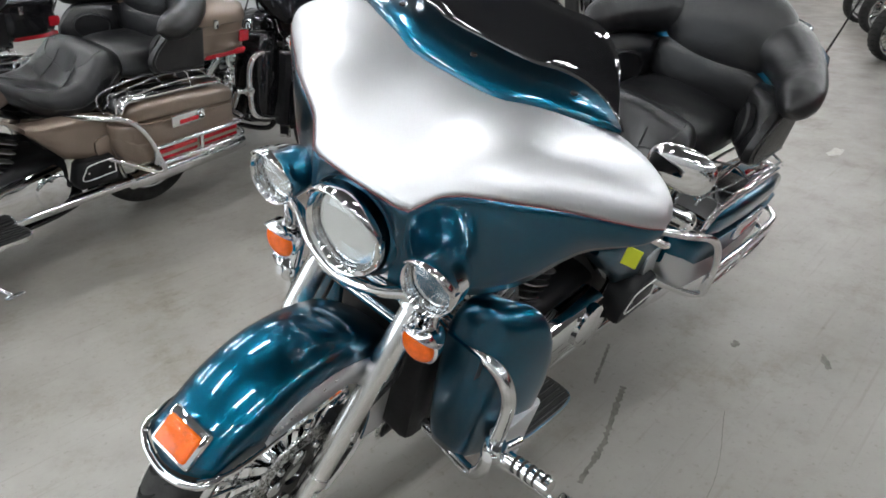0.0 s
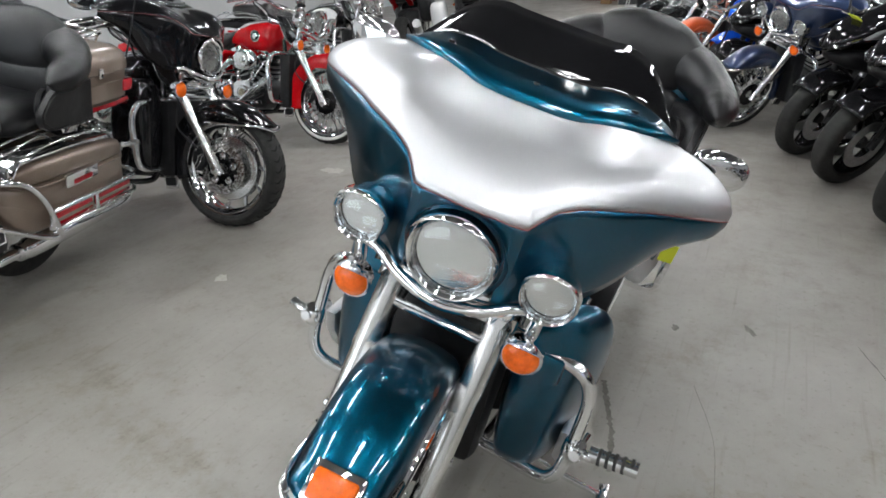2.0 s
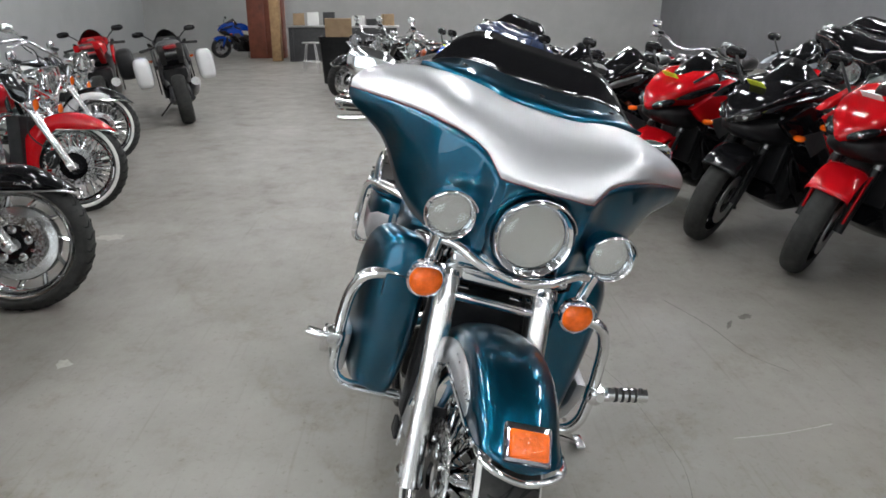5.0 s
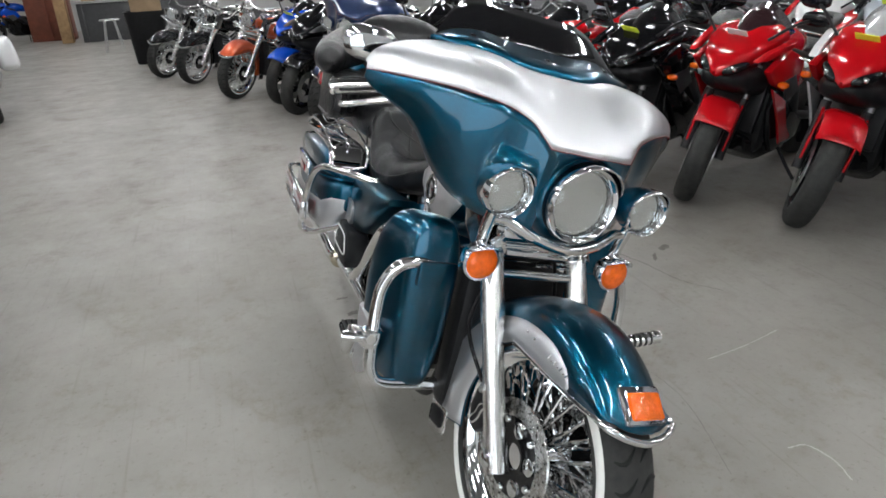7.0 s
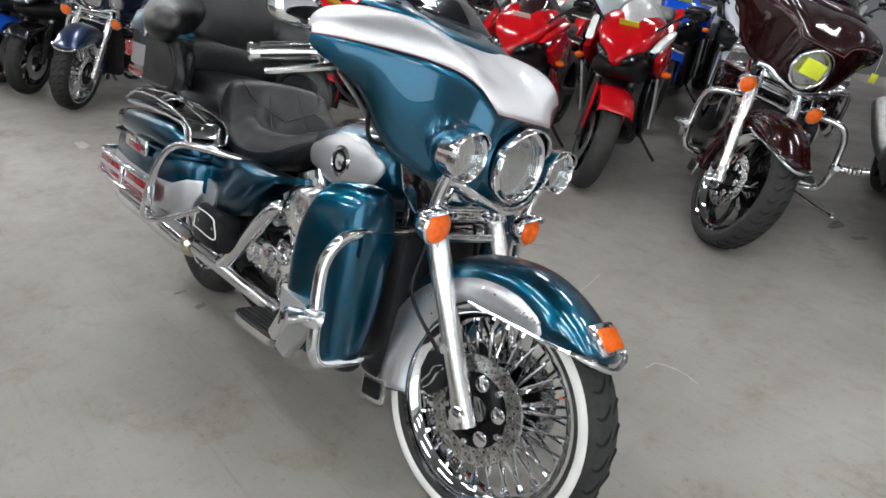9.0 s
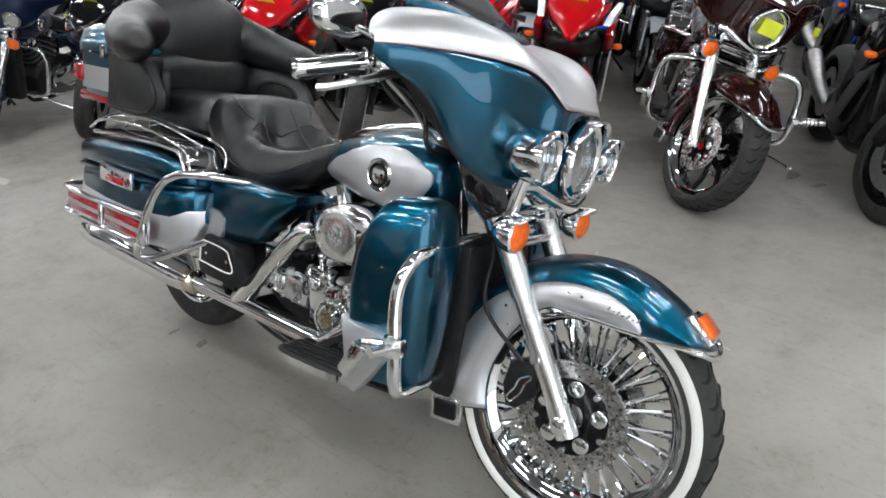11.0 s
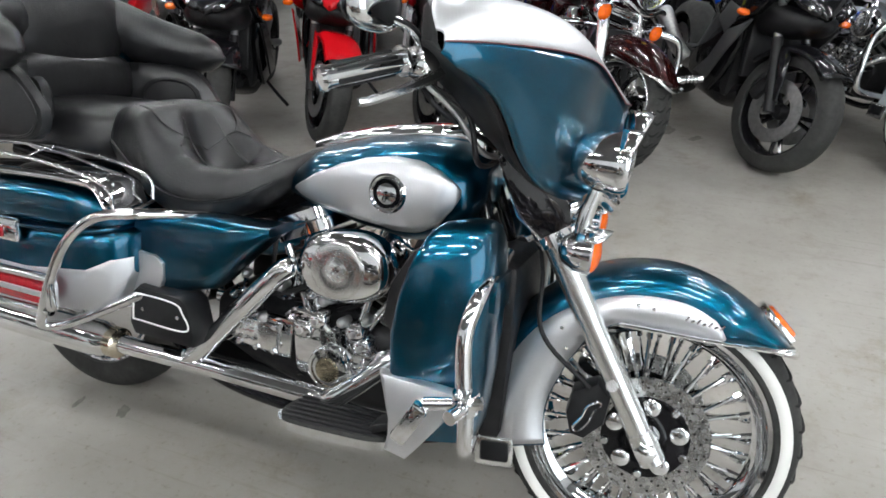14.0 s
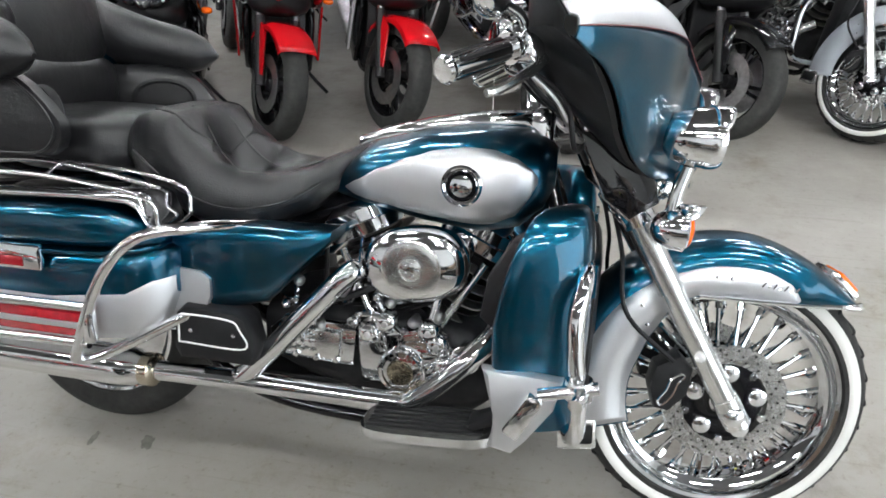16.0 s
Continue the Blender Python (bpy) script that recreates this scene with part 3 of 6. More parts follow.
def glide(table, y):
    """Smooth cubic through the stations of a table."""
    y = min(abs(y), table[-1][0])
    full = [tuple([-table[1][0]]) + table[1][1:]] + table
    for k in range(1, len(full) - 1):
        a, b = full[k], full[k + 1]
        if y <= b[0]:
            break
    p, n = full[k - 1], full[k + 2] if k + 2 < len(full) else b
    h = b[0] - a[0]
    t = (y - a[0]) / h
    out = []
    for i in range(1, len(a)):
        m0 = (b[i] - p[i]) / (b[0] - p[0]) * h
        m1 = (n[i] - a[i]) / (n[0] - a[0]) * h
        out.append((2 * t ** 3 - 3 * t * t + 1) * a[i] + (t ** 3 - 2 * t * t + t) * m0 + (3 * t * t - 2 * t ** 3) * b[i] + (t ** 3 - t * t) * m1)
    return out


def bez(a, b, c, t):
    return tuple((1 - t) ** 2 * p + 2 * t * (1 - t) * q + t * t * r for p, q, r in zip(a, b, c))


def crown(y):
    """Top, crest and brow of the shell at y, and how far down the paint line cuts it."""
    tx, tz, px, pz = glide(STATIONS, y)[:4]
    cx, cz, bx, bz = glide(BEND, y)
    lo, hi = 0.0, 1.0
    for k in range(30):
        t = (lo + hi) / 2
        if bez((tx, tz), (cx, cz), (bx, bz), t)[1] > pz:
            lo = t
        else:
            hi = t
    return (tx, tz), (cx, cz), (bx, bz), (lo + hi) / 2


def shell_station(y):
    tx, tz, px, pz, bx, bz = glide(STATIONS, y)
    a, b, c, t = crown(y)
    px, pz = bez(a, b, c, t)
    return tx, tz, px, pz, bx, bz


def smooth01(v):
    v = max(0.0, min(1.0, v))
    return v * v * (3 - 2 * v)


YS = sorted({round(v, 4) for k in range(45) for v in (0.450 * math.sin(math.pi / 2 * k / 44), -0.450 * math.sin(math.pi / 2 * k / 44))} | {0.112, -0.112, 0.128, -0.128, 0.15, -0.15, 0.0945, -0.0945, 0.0935, -0.0935, 0.085, -0.085})


def upper_curve(y, n=18):
    a, b, c, t = crown(y)
    return [bez(a, b, c, t * i / n) for i in range(n + 1)]


def lower_curve(y, n=10):
    tx, tz, px, pz, bx, bz = shell_station(y)
    w = min(1, max(0, (abs(y) - 0.1) / 0.1)) * min(1, max(0, (0.45 - abs(y)) / 0.1))
    if abs(y) < 0.094:
        bz = max(bz, 0.868 + math.sqrt(0.094 ** 2 - y * y))
        bx = px - 0.006
    c = ((px + bx) / 2 + 0.003 + 0.026 * smooth01((abs(y) - 0.15) / 0.12) * w, (pz + bz) / 2 + 0.012 * w)
    return [bez((px, pz), c, (bx, bz), i / n) for i in range(n + 1)]


fairing = thicken(part("fairing", loft([[(x, y, z) for x, z in lower_curve(y)] for y in YS], False, False), TEAL, bike, "teal batwing fairing with a silver upper panel", FRONT), 0.006, -1)
thicken(part("upper_panel", loft([[(x, y, z) for x, z in upper_curve(y)] for y in YS], False, False), SILVER, fairing, "silver upper fairing panel"), 0.006, -1)
stripe = [(shell_station(y)[2] + 0.001, y, shell_station(y)[3]) for y in YS]
part("pinstripe", tube(stripe, 0.001, smooth_path=False, seg=6), simple("pinstripe_red", (0.16, 0.05, 0.05), 0.4), fairing)
# black inner fairing
rings = []
for y in YS:
    tx, tz, px, pz, bx, bz = shell_station(y)
    k = 0.97
    bz = max(bz, 0.868 + math.sqrt(max(0, 0.094 ** 2 - y * y))) if abs(y) < 0.094 else bz
    f = 0.10 + 0.45 * smooth01((0.450 - abs(y)) / 0.09)
    rings.append([(tx + 0.006, y * k, tz - 0.004), (tx - 0.025 * f, y * k, tz - 0.010 * f), (tx - 0.045 * f, y * 0.94, tz - 0.03 * f), (tx - 0.045 * f, y * 0.92, (tz + bz) / 2), (bx - 0.075 * f, y * 0.93, bz + 0.03 * f), (bx - 0.035 * f, y * k, bz + 0.004), (bx - 0.01, y * k, bz + 0.006)])
part("inner_fairing", loft(rings, False, False), BLACK, fairing, "black textured inner fairing")
# teal strip under the windscreen, and the screen
rings, rings2 = [], []
for i in range(33):
    y = -0.30 + 0.60 * i / 32
    q = (abs(y) / 0.30)
    tx, tz = shell_station(y)[0:2]
    e = 0.058 * (1 - q ** 4) + 0.004
    rings.append([(tx + 0.035 * (1 - q ** 4), y, tz - 0.012 * (1 - q ** 4) + 0.004), (tx + 0.005, y, tz + 0.010), (tx - e * 0.9, y, tz + e * 0.62)])
    top = 0.108 * (1 - q ** 3.2) ** 0.6
    rings2.append([(tx - e * 0.6 - top * f * 0.95 - 0.01, y * (1 - 0.10 * f), tz + e * 0.5 + top * f * (1 - 0.15 * f)) for f in (0, 0.25, 0.5, 0.75, 1)])
thicken(part("screen_trim", loft(rings, False, False), TEAL, fairing), 0.004, 1)
thicken(part("windscreen", loft(rings2, False, False), SMOKE, bike, "short dark smoked windscreen", FRONT), 0.004, 0)
for y in (-0.2, 0.0, 0.2):
    part("screen_screw", lathe([(0.007, 0), (0.007, 0.004), (0.001, 0.005)], "Z", (shell_station(y)[0] - 0.016, y, shell_station(y)[1] + 0.022), 10), BLACK, fairing)
tg = part("price_tag", box((-0.584, 0.415, 0.885), (0.004, 0.034, 0.046), 0.0, Matrix.Rotation(radians(12), 4, "Z")), TAGYELLOW, bike, "small yellow paper tag", FRONT @ GEAR.inverted())
part("tag_string", tube([(-0.584, 0.41, 0.915), (-0.585, 0.40, 1.0)], 0.0012, smooth_path=False, seg=5), PAPER, tg)
# headlamp surround
part("lamp_surround", lathe([(0.118, -0.10), (0.114, -0.05), (0.105, -0.02), (0.096, -0.012), (0.09, -0.03)], "X", (-0.15, 0, 0.866), 40), TEAL, fairing)

# dark wind deflectors between fairing and fork
for s in (-1, 1):
    df = part("wind_deflector", plate([(-0.40, 0.885), (-0.33, 0.885), (-0.235, 0.775), (-0.225, 0.735), (-0.275, 0.700), (-0.325, 0.735)], s * 0.162, s * 0.168, 0.002), SMOKE, bike, "dark smoked wind deflector", FRONT)
    part("edge_trim", tube([(-0.402, s * 0.165, 0.885), (-0.327, s * 0.165, 0.735), (-0.276, s * 0.165, 0.698)], 0.003, smooth_path=False, seg=6), CHROME, df)
    part("trim_screw", lathe([(0.006, s * 0.166), (0.006, s * 0.171), (0.001, s * 0.172)], "Y", (-0.375, 0, 0.865), 10), CHROME, df)

# handlebar, grips, levers, mirrors
part("handlebar", tube([(-0.562, -0.382, 0.974), (-0.508, -0.31, 0.994), (-0.47, -0.2, 0.99), (-0.42, -0.08, 0.95), (-0.42, 0.08, 0.95), (-0.47, 0.2, 0.99), (-0.508, 0.31, 0.994), (-0.562, 0.382, 0.974)], 0.0125, n=50), CHROME, bike, "chrome handlebar", FRONT)
GD = Vector((-0.088, 0.11, -0.042)).normalized()
for s in (-1, 1):
    d = Vector((GD.x, s * GD.y, GD.z))
    g0 = Vector((-0.527, s * 0.340, 0.990))
    u = d.orthogonal().normalized()
    v = d.cross(u)
    g = part("hand_grip", tube([g0, g0 + d * 0.145], 0.0185, smooth_path=False, seg=16), CHROME, bike, "chrome ribbed handlebar grip", FRONT)
    for k in range(6):
        a = 2 * math.pi * k / 6
        o = (u * math.cos(a) + v * math.sin(a)) * 0.0172
        part("grip_band", tube([g0 + d * 0.02 + o, g0 + d * 0.13 + o], 0.0045, smooth_path=False, seg=6), BLACK, g)
    turn = d.to_track_quat("Z", "Y").to_matrix().to_4x4()
    part("grip_flange", lathe([(0.026, 0), (0.027, 0.003), (0.026, 0.006)], "Z", (0, 0, 0), 20), CHROME, g, "", Matrix.Translation(g0) @ turn)
    part("grip_end", lathe([(0.021, 0), (0.022, 0.006), (0.018, 0.012), (0.001, 0.014)], "Z", (0, 0, 0), 20), CHROME, g, "", Matrix.Translation(g0 + d * 0.145) @ turn)
    part("lever", tube([(-0.475, s * 0.305, 0.978), (-0.488, s * 0.36, 0.958), (-0.538, s * 0.435, 0.924), (-0.555, s * 0.45, 0.918)], (0.013, 0.008, 0.007), seg=8), POLISHED, bike, "polished hand lever", FRONT)
    part("switch_housing", blob((-0.504, s * 0.316, 0.992), (0.05, 0.065, 0.05), 3.2, 18, 10, Matrix.Rotation(radians(-s * 54), 4, "Z")), CHROME, bike, "", FRONT)
    part("reservoir", blob((-0.488, s * 0.30, 1.016), (0.055, 0.07, 0.03), 3.5, 18, 10, Matrix.Rotation(radians(-s * 54), 4, "Z")), BLACK, bike, "", FRONT)
    for k in range(3):
        part("control_cable", tube([(-0.53, s * 0.30, 0.985 - 0.006 * k), (-0.47 + 0.02 * k, s * (0.30 - 0.02 * k), 0.92), (-0.40, s * (0.2 + 0.02 * k), 0.87 - 0.02 * k), (-0.37, s * 0.12, 0.84)], 0.0055, seg=7), BLACK if k != 1 else STEEL, bike, "", FRONT)
    mr = part("mirror", blob((-0.56, s * 0.405, 1.066), (0.05, 0.128, 0.082), 2.6, 24, 14, Matrix.Rotation(radians(s * 12), 4, "Z")), CHROME, bike, "oval chrome mirror", FRONT)
    part("mirror_glass", blob((-0.584, s * 0.405, 1.066), (0.012, 0.110, 0.066), 2.6, 20, 8, Matrix.Rotation(radians(s * 12), 4, "Z")), SMOKE, mr)
    part("mirror_stem", tube([(-0.50, s * 0.31, 1.01), (-0.515, s * 0.35, 1.04), (-0.545, s * 0.39, 1.052)], 0.008), CHROME, mr)

# tank
def tank_dim(x):
    """Centre height, half height, half width at x."""
    return interp([(-0.93, 0.735, 0.012, 0.03), (-0.90, 0.740, 0.036, 0.075), (-0.80, 0.764, 0.080, 0.130), (-0.66, 0.772, 0.110, 0.168), (-0.55, 0.772, 0.122, 0.178), (-0.47, 0.780, 0.114, 0.168), (-0.42, 0.792, 0.082, 0.138), (-0.395, 0.80, 0.045, 0.08)], x)


rings = []
for i in range(31):
    x = -0.93 + (0.93 - 0.395) * (0.5 - 0.5 * math.cos(math.pi * i / 30))
    zc, h, w = tank_dim(x)
    rings.append(sring((x, 0, zc), w, h, (0, 1, 0), (0, 0, 1), 2.7, 40))
tank = part("fuel_tank", loft(rings), TEAL, bike, "teal fuel tank with a silver teardrop panel")


def tank_y(x, z):
    zc, h, w = tank_dim(x)
    q = min(0.999, abs((z - zc) / h))
    return w * (1 - q ** 2.7) ** (1 / 2.7)


for s in (-1, 1):
    rings = []
    for i in range(33):
        x = -0.868 + 0.440 * i / 32
        up, lo = interp([(-0.868, 0.738, 0.734), (-0.84, 0.756, 0.722), (-0.77, 0.794, 0.712), (-0.70, 0.824, 0.704), (-0.64, 0.843, 0.697), (-0.573, 0.853, 0.691), (-0.52, 0.851, 0.693), (-0.47, 0.836, 0.716), (-0.445, 0.818, 0.752), (-0.428, 0.799, 0.784)], x)
        rings.append([(x, s * (tank_y(x, z) + 0.0025), z) for z in (lo + (up - lo) * k / 10 for k in range(11))])
    thicken(part("side_panel", loft(rings, False, False), SILVER, tank, "silver teardrop tank panel"), 0.0015, 0)
    em = part("tank_badge", lathe([(0.043, -0.004), (0.044, 0.006), (0.039, 0.010), (0.034, 0.007), (0.031, 0.009), (0.001, 0.010)], "Y", (0, 0, 0), 32), CHROME, tank, "round chrome and dark enamel tank badge",
              Matrix.Translation((-0.582, s * (tank_y(-0.582, 0.775) - 0.001), 0.775)) @ Matrix.Rotation(radians(0 if s > 0 else 180), 4, "Z"))
    part("badge_enamel", lathe([(0.033, 0.0085), (0.031, 0.0105), (0.024, 0.0105), (0.022, 0.0085)], "Y", (0, 0, 0), 32, loop=True), GLOSSBLACK, em)
part("console", loft([sring((x, 0, z), w, 0.022, (0, 1, 0), (0, 0, 1), 3, 20) for x, z, w in ((-0.86, 0.822, 0.02), (-0.80, 0.846, 0.045), (-0.68, 0.878, 0.055), (-0.56, 0.896, 0.058), (-0.47, 0.902, 0.055), (-0.44, 0.895, 0.03))]), CHROME, bike, "chrome tank console")
part("console_front", box((-0.435, 0, 0.885), (0.05, 0.10, 0.09), 0.015), CHROME, bike)


# saddle: stations (distance back, middle height, rim height, half width, underside)
SADDLE = [(0.79, 0.832, 0.828, 0.03, 0.815), (0.84, 0.832, 0.826, 0.055, 0.79), (0.90, 0.805, 0.797, 0.10, 0.715), (0.96, 0.776, 0.770, 0.15, 0.665), (1.02, 0.752, 0.762, 0.185, 0.640), (1.09, 0.734, 0.765, 0.205, 0.630),
          (1.15, 0.728, 0.785, 0.212, 0.632), (1.195, 0.736, 0.818, 0.212, 0.645), (1.222, 0.775, 0.845, 0.208, 0.655), (1.255, 0.868, 0.882, 0.20, 0.675), (1.30, 0.898, 0.890, 0.192, 0.70), (1.35, 0.892, 0.880, 0.176, 0.72), (1.39, 0.86, 0.85, 0.15, 0.745), (1.41, 0.82, 0.81, 0.12, 0.765)]


def seat_top(x, y):
    """Height of the saddle: a narrow nose that opens into a round dish with a rolled rim."""
    zc, zr, w, zb = interp(SADDLE, -x)
    u = min(1.0, abs(y) / (0.74 * w))
    if -x <= 1.15:
        return zc + (zr - zc) * u ** 3
    q = smooth01((math.hypot((-x - 1.06) / 0.215, u) - 0.42) / 0.56)
    return 0.728 + (zr + 0.010 * (1 - u * u) - 0.728) * q


def seat_rings():
    rings = []
    for i in range(61):
        x = 0.79 + (1.41 - 0.79) * i / 60
        zc, zr, w, zb = interp(SADDLE, x)
        hh = min(0.075, (zr - zb) * 0.6)
        half = [(0.74 * w * u, seat_top(-x, 0.74 * w * u)) for u in (0.0, 0.2, 0.4, 0.55, 0.7, 0.82, 0.92, 1.0)]
        half += [(w * (0.74 + 0.26 * math.sin(a)), zr - hh * (1 - math.cos(a))) for a in (math.pi / 2 * k / 6 for k in range(1, 7))]
        half += [(w * (1 - 0.07 * k / 3), zr - hh + (zb + 0.02 - zr + hh) * k / 3) for k in (1, 2, 3)]
        half += [(w * 0.84, zb + 0.004), (w * 0.6, zb)]
        ring = [(-x, y, z) for y, z in half] + [(-x, -y, z) for y, z in half[:0:-1]]
        rings.append(ring)
    return rings


seat = part("rider_seat", loft(seat_rings()), LEATHER, bike, "deep black leather bucket saddle with a high rolled rim")
for k in (-1, 1):
    for run in ([(-1.27, 0.055), (-1.23, 0.06), (-1.19, 0.07), (-1.12, 0.08), (-1.02, 0.085), (-0.93, 0.06)], [(-1.205, 0.0), (-1.205, 0.05), (-1.195, 0.10), (-1.17, 0.14)], [(-1.195, 0.10), (-1.22, 0.135), (-1.26, 0.148), (-1.31, 0.14)]):
        part("seam", tube([(x, k * y, seat_top(x, y) + 0.0005) for x, y in run], 0.003, n=28, seg=6), LEATHER, seat)
    part("side_seam", tube([(-0.92, k * 0.118, 0.745), (-1.00, k * 0.176, 0.70), (-1.12, k * 0.209, 0.69), (-1.24, k * 0.212, 0.735), (-1.34, k * 0.193, 0.80)], 0.003, n=28, seg=6), LEATHER, seat)
part("passenger_seat", blob((-1.56, 0, 0.80), (0.42, 0.40, 0.16), 3.2), LEATHER, bike, "padded black passenger seat")
# backrest and arm rests
bk = part("backrest", blob((-1.73, 0, 1.072), (0.18, 0.44, 0.30), 2.3, 36, 18, m=Matrix.Rotation(radians(-10), 4, "Y")), LEATHER, bike, "thick black padded backrest with wrap-round arms")
part("lower_pad", blob((-1.70, 0, 0.918), (0.13, 0.44, 0.17), 3.2, 28, 14), LEATHER, bk)
part("back_shell", box((-1.755, 0, 0.95), (0.05, 0.46, 0.26), 0.02), BLACK, bk)
for s in (-1, 1):
    part("arm_pad", tube([(-1.76, s * 0.12, 1.075), (-1.72, s * 0.22, 1.06), (-1.63, s * 0.30, 1.032), (-1.52, s * 0.340, 1.012), (-1.43, s * 0.348, 1.002)], (0.06, 0.094, 0.088, 0.078, 0.072, 0.068, 0.062, 0.045, 0.006), n=36, seg=20), LEATHER, bk)
    def plan(z, f):
        pts = [(-1.71, 0.185), (-1.62, 0.185), (-1.44 - f, 0.272), (-1.41 - f, 0.295), (-1.415 - f, 0.318), (-1.46 - f, 0.326), (-1.71, 0.326)]
        return [(x, s * y, z) for x, y in pts]
    bm = loft([plan(0.79, 0.08), plan(0.797, 0.04), plan(0.815, 0.012), plan(0.84, 0.0), plan(0.87, 0.002), plan(0.905, 0.03), plan(0.94, 0.066), plan(0.962, 0.10), plan(0.972, 0.14)])
    pod = part("speaker_pod", bm, LEATHER, bike, "black padded speaker pod with an oval grille")
    out = Vector((0.435, -s * 0.90, 0))
    part("grille", loft([sring(Vector((-1.535, s * 0.228, 0.875)) + out * d, a, b, (-out.y, out.x, 0), (0, 0, 1), 2.2, 32) for d, a, b in ((-0.01, 0.085, 0.06), (0.008, 0.088, 0.063), (0.014, 0.080, 0.055), (0.009, 0.074, 0.050), (0.013, 0.02, 0.014))]), BLACK, pod)
    part("pod_piping", tube([(-1.70, s * 0.328, 0.80), (-1.49, s * 0.328, 0.802), (-1.435, s * 0.325, 0.83), (-1.432, s * 0.325, 0.872), (-1.475, s * 0.328, 0.928), (-1.55, s * 0.328, 0.965), (-1.70, s * 0.328, 0.968)], 0.003, n=44, seg=6), LEATHER, pod)

# top case
case = part("top_case", loft([sring((-1.88, 0, z), a, b, (1, 0, 0), (0, 1, 0), 5, 40) for z, a, b in ((0.78, 0.17, 0.24), (0.80, 0.19, 0.262), (0.86, 0.2, 0.275), (0.955, 0.205, 0.28))]), TEAL, bike, "teal top case with a silver band and red tail lamp")
part("case_lid", loft([sring((-1.88, 0, z), a, b, (1, 0, 0), (0, 1, 0), 5, 40) for z, a, b in ((0.96, 0.212, 0.287), (0.985, 0.212, 0.287), (1.03, 0.2, 0.275), (1.055, 0.17, 0.245), (1.06, 0.12, 0.2))]), TEAL, case)
part("case_band", loft([sring((-1.88, 0, z), a, b, (1, 0, 0), (0, 1, 0), 5, 40) for z, a, b in ((0.83, 0.202, 0.277), (0.91, 0.206, 0.281))]), SILVER, case)
part("tail_lamp", box((-1.92, 0, 0.80), (0.28, 0.53, 0.035), 0.012), REDLENS, case)
for s in (-1, 1):
    part("case_latch", box((-2.095, s * 0.12, 0.965), (0.012, 0.035, 0.06), 0.005), CHROME, case)
    part("side_latch", box((-1.83, s * 0.287, 0.965), (0.03, 0.014, 0.045), 0.005), CHROME, case)
    part("side_marker", box((-2.03, s * 0.27, 0.88), (0.07, 0.03, 0.06), 0.01), REDLENS, case)
rk = part("luggage_rack", tube([(-1.74, -0.17, 1.09), (-1.90, -0.19, 1.105), (-2.02, -0.15, 1.10), (-2.05, 0, 1.10), (-2.02, 0.15, 1.10), (-1.90, 0.19, 1.105), (-1.74, 0.17, 1.09)], 0.007, n=40), CHROME, bike, "chrome rack on the top case")
for y in (-0.08, 0.08):
    part("rack_bar", tube([(-1.74, y, 1.085), (-1.9, y, 1.10), (-2.04, y, 1.10)], 0.006), CHROME, rk)
for s in (-1, 1):
    for x in (-1.78, -1.98):
        part("rack_foot", tube([(x, s * 0.17, 1.10), (x, s * 0.15, 1.05)], 0.006, smooth_path=False), CHROME, rk)
part("antenna", tube([(-2.06, 0.22, 0.9), (-2.12, 0.23, 1.05), (-2.2, 0.24, 1.35)], (0.006, 0.002)), BLACK, bike)
part("case_carrier", box((-1.78, 0, 0.755), (0.42, 0.2, 0.03), 0.01), BLACK, bike)


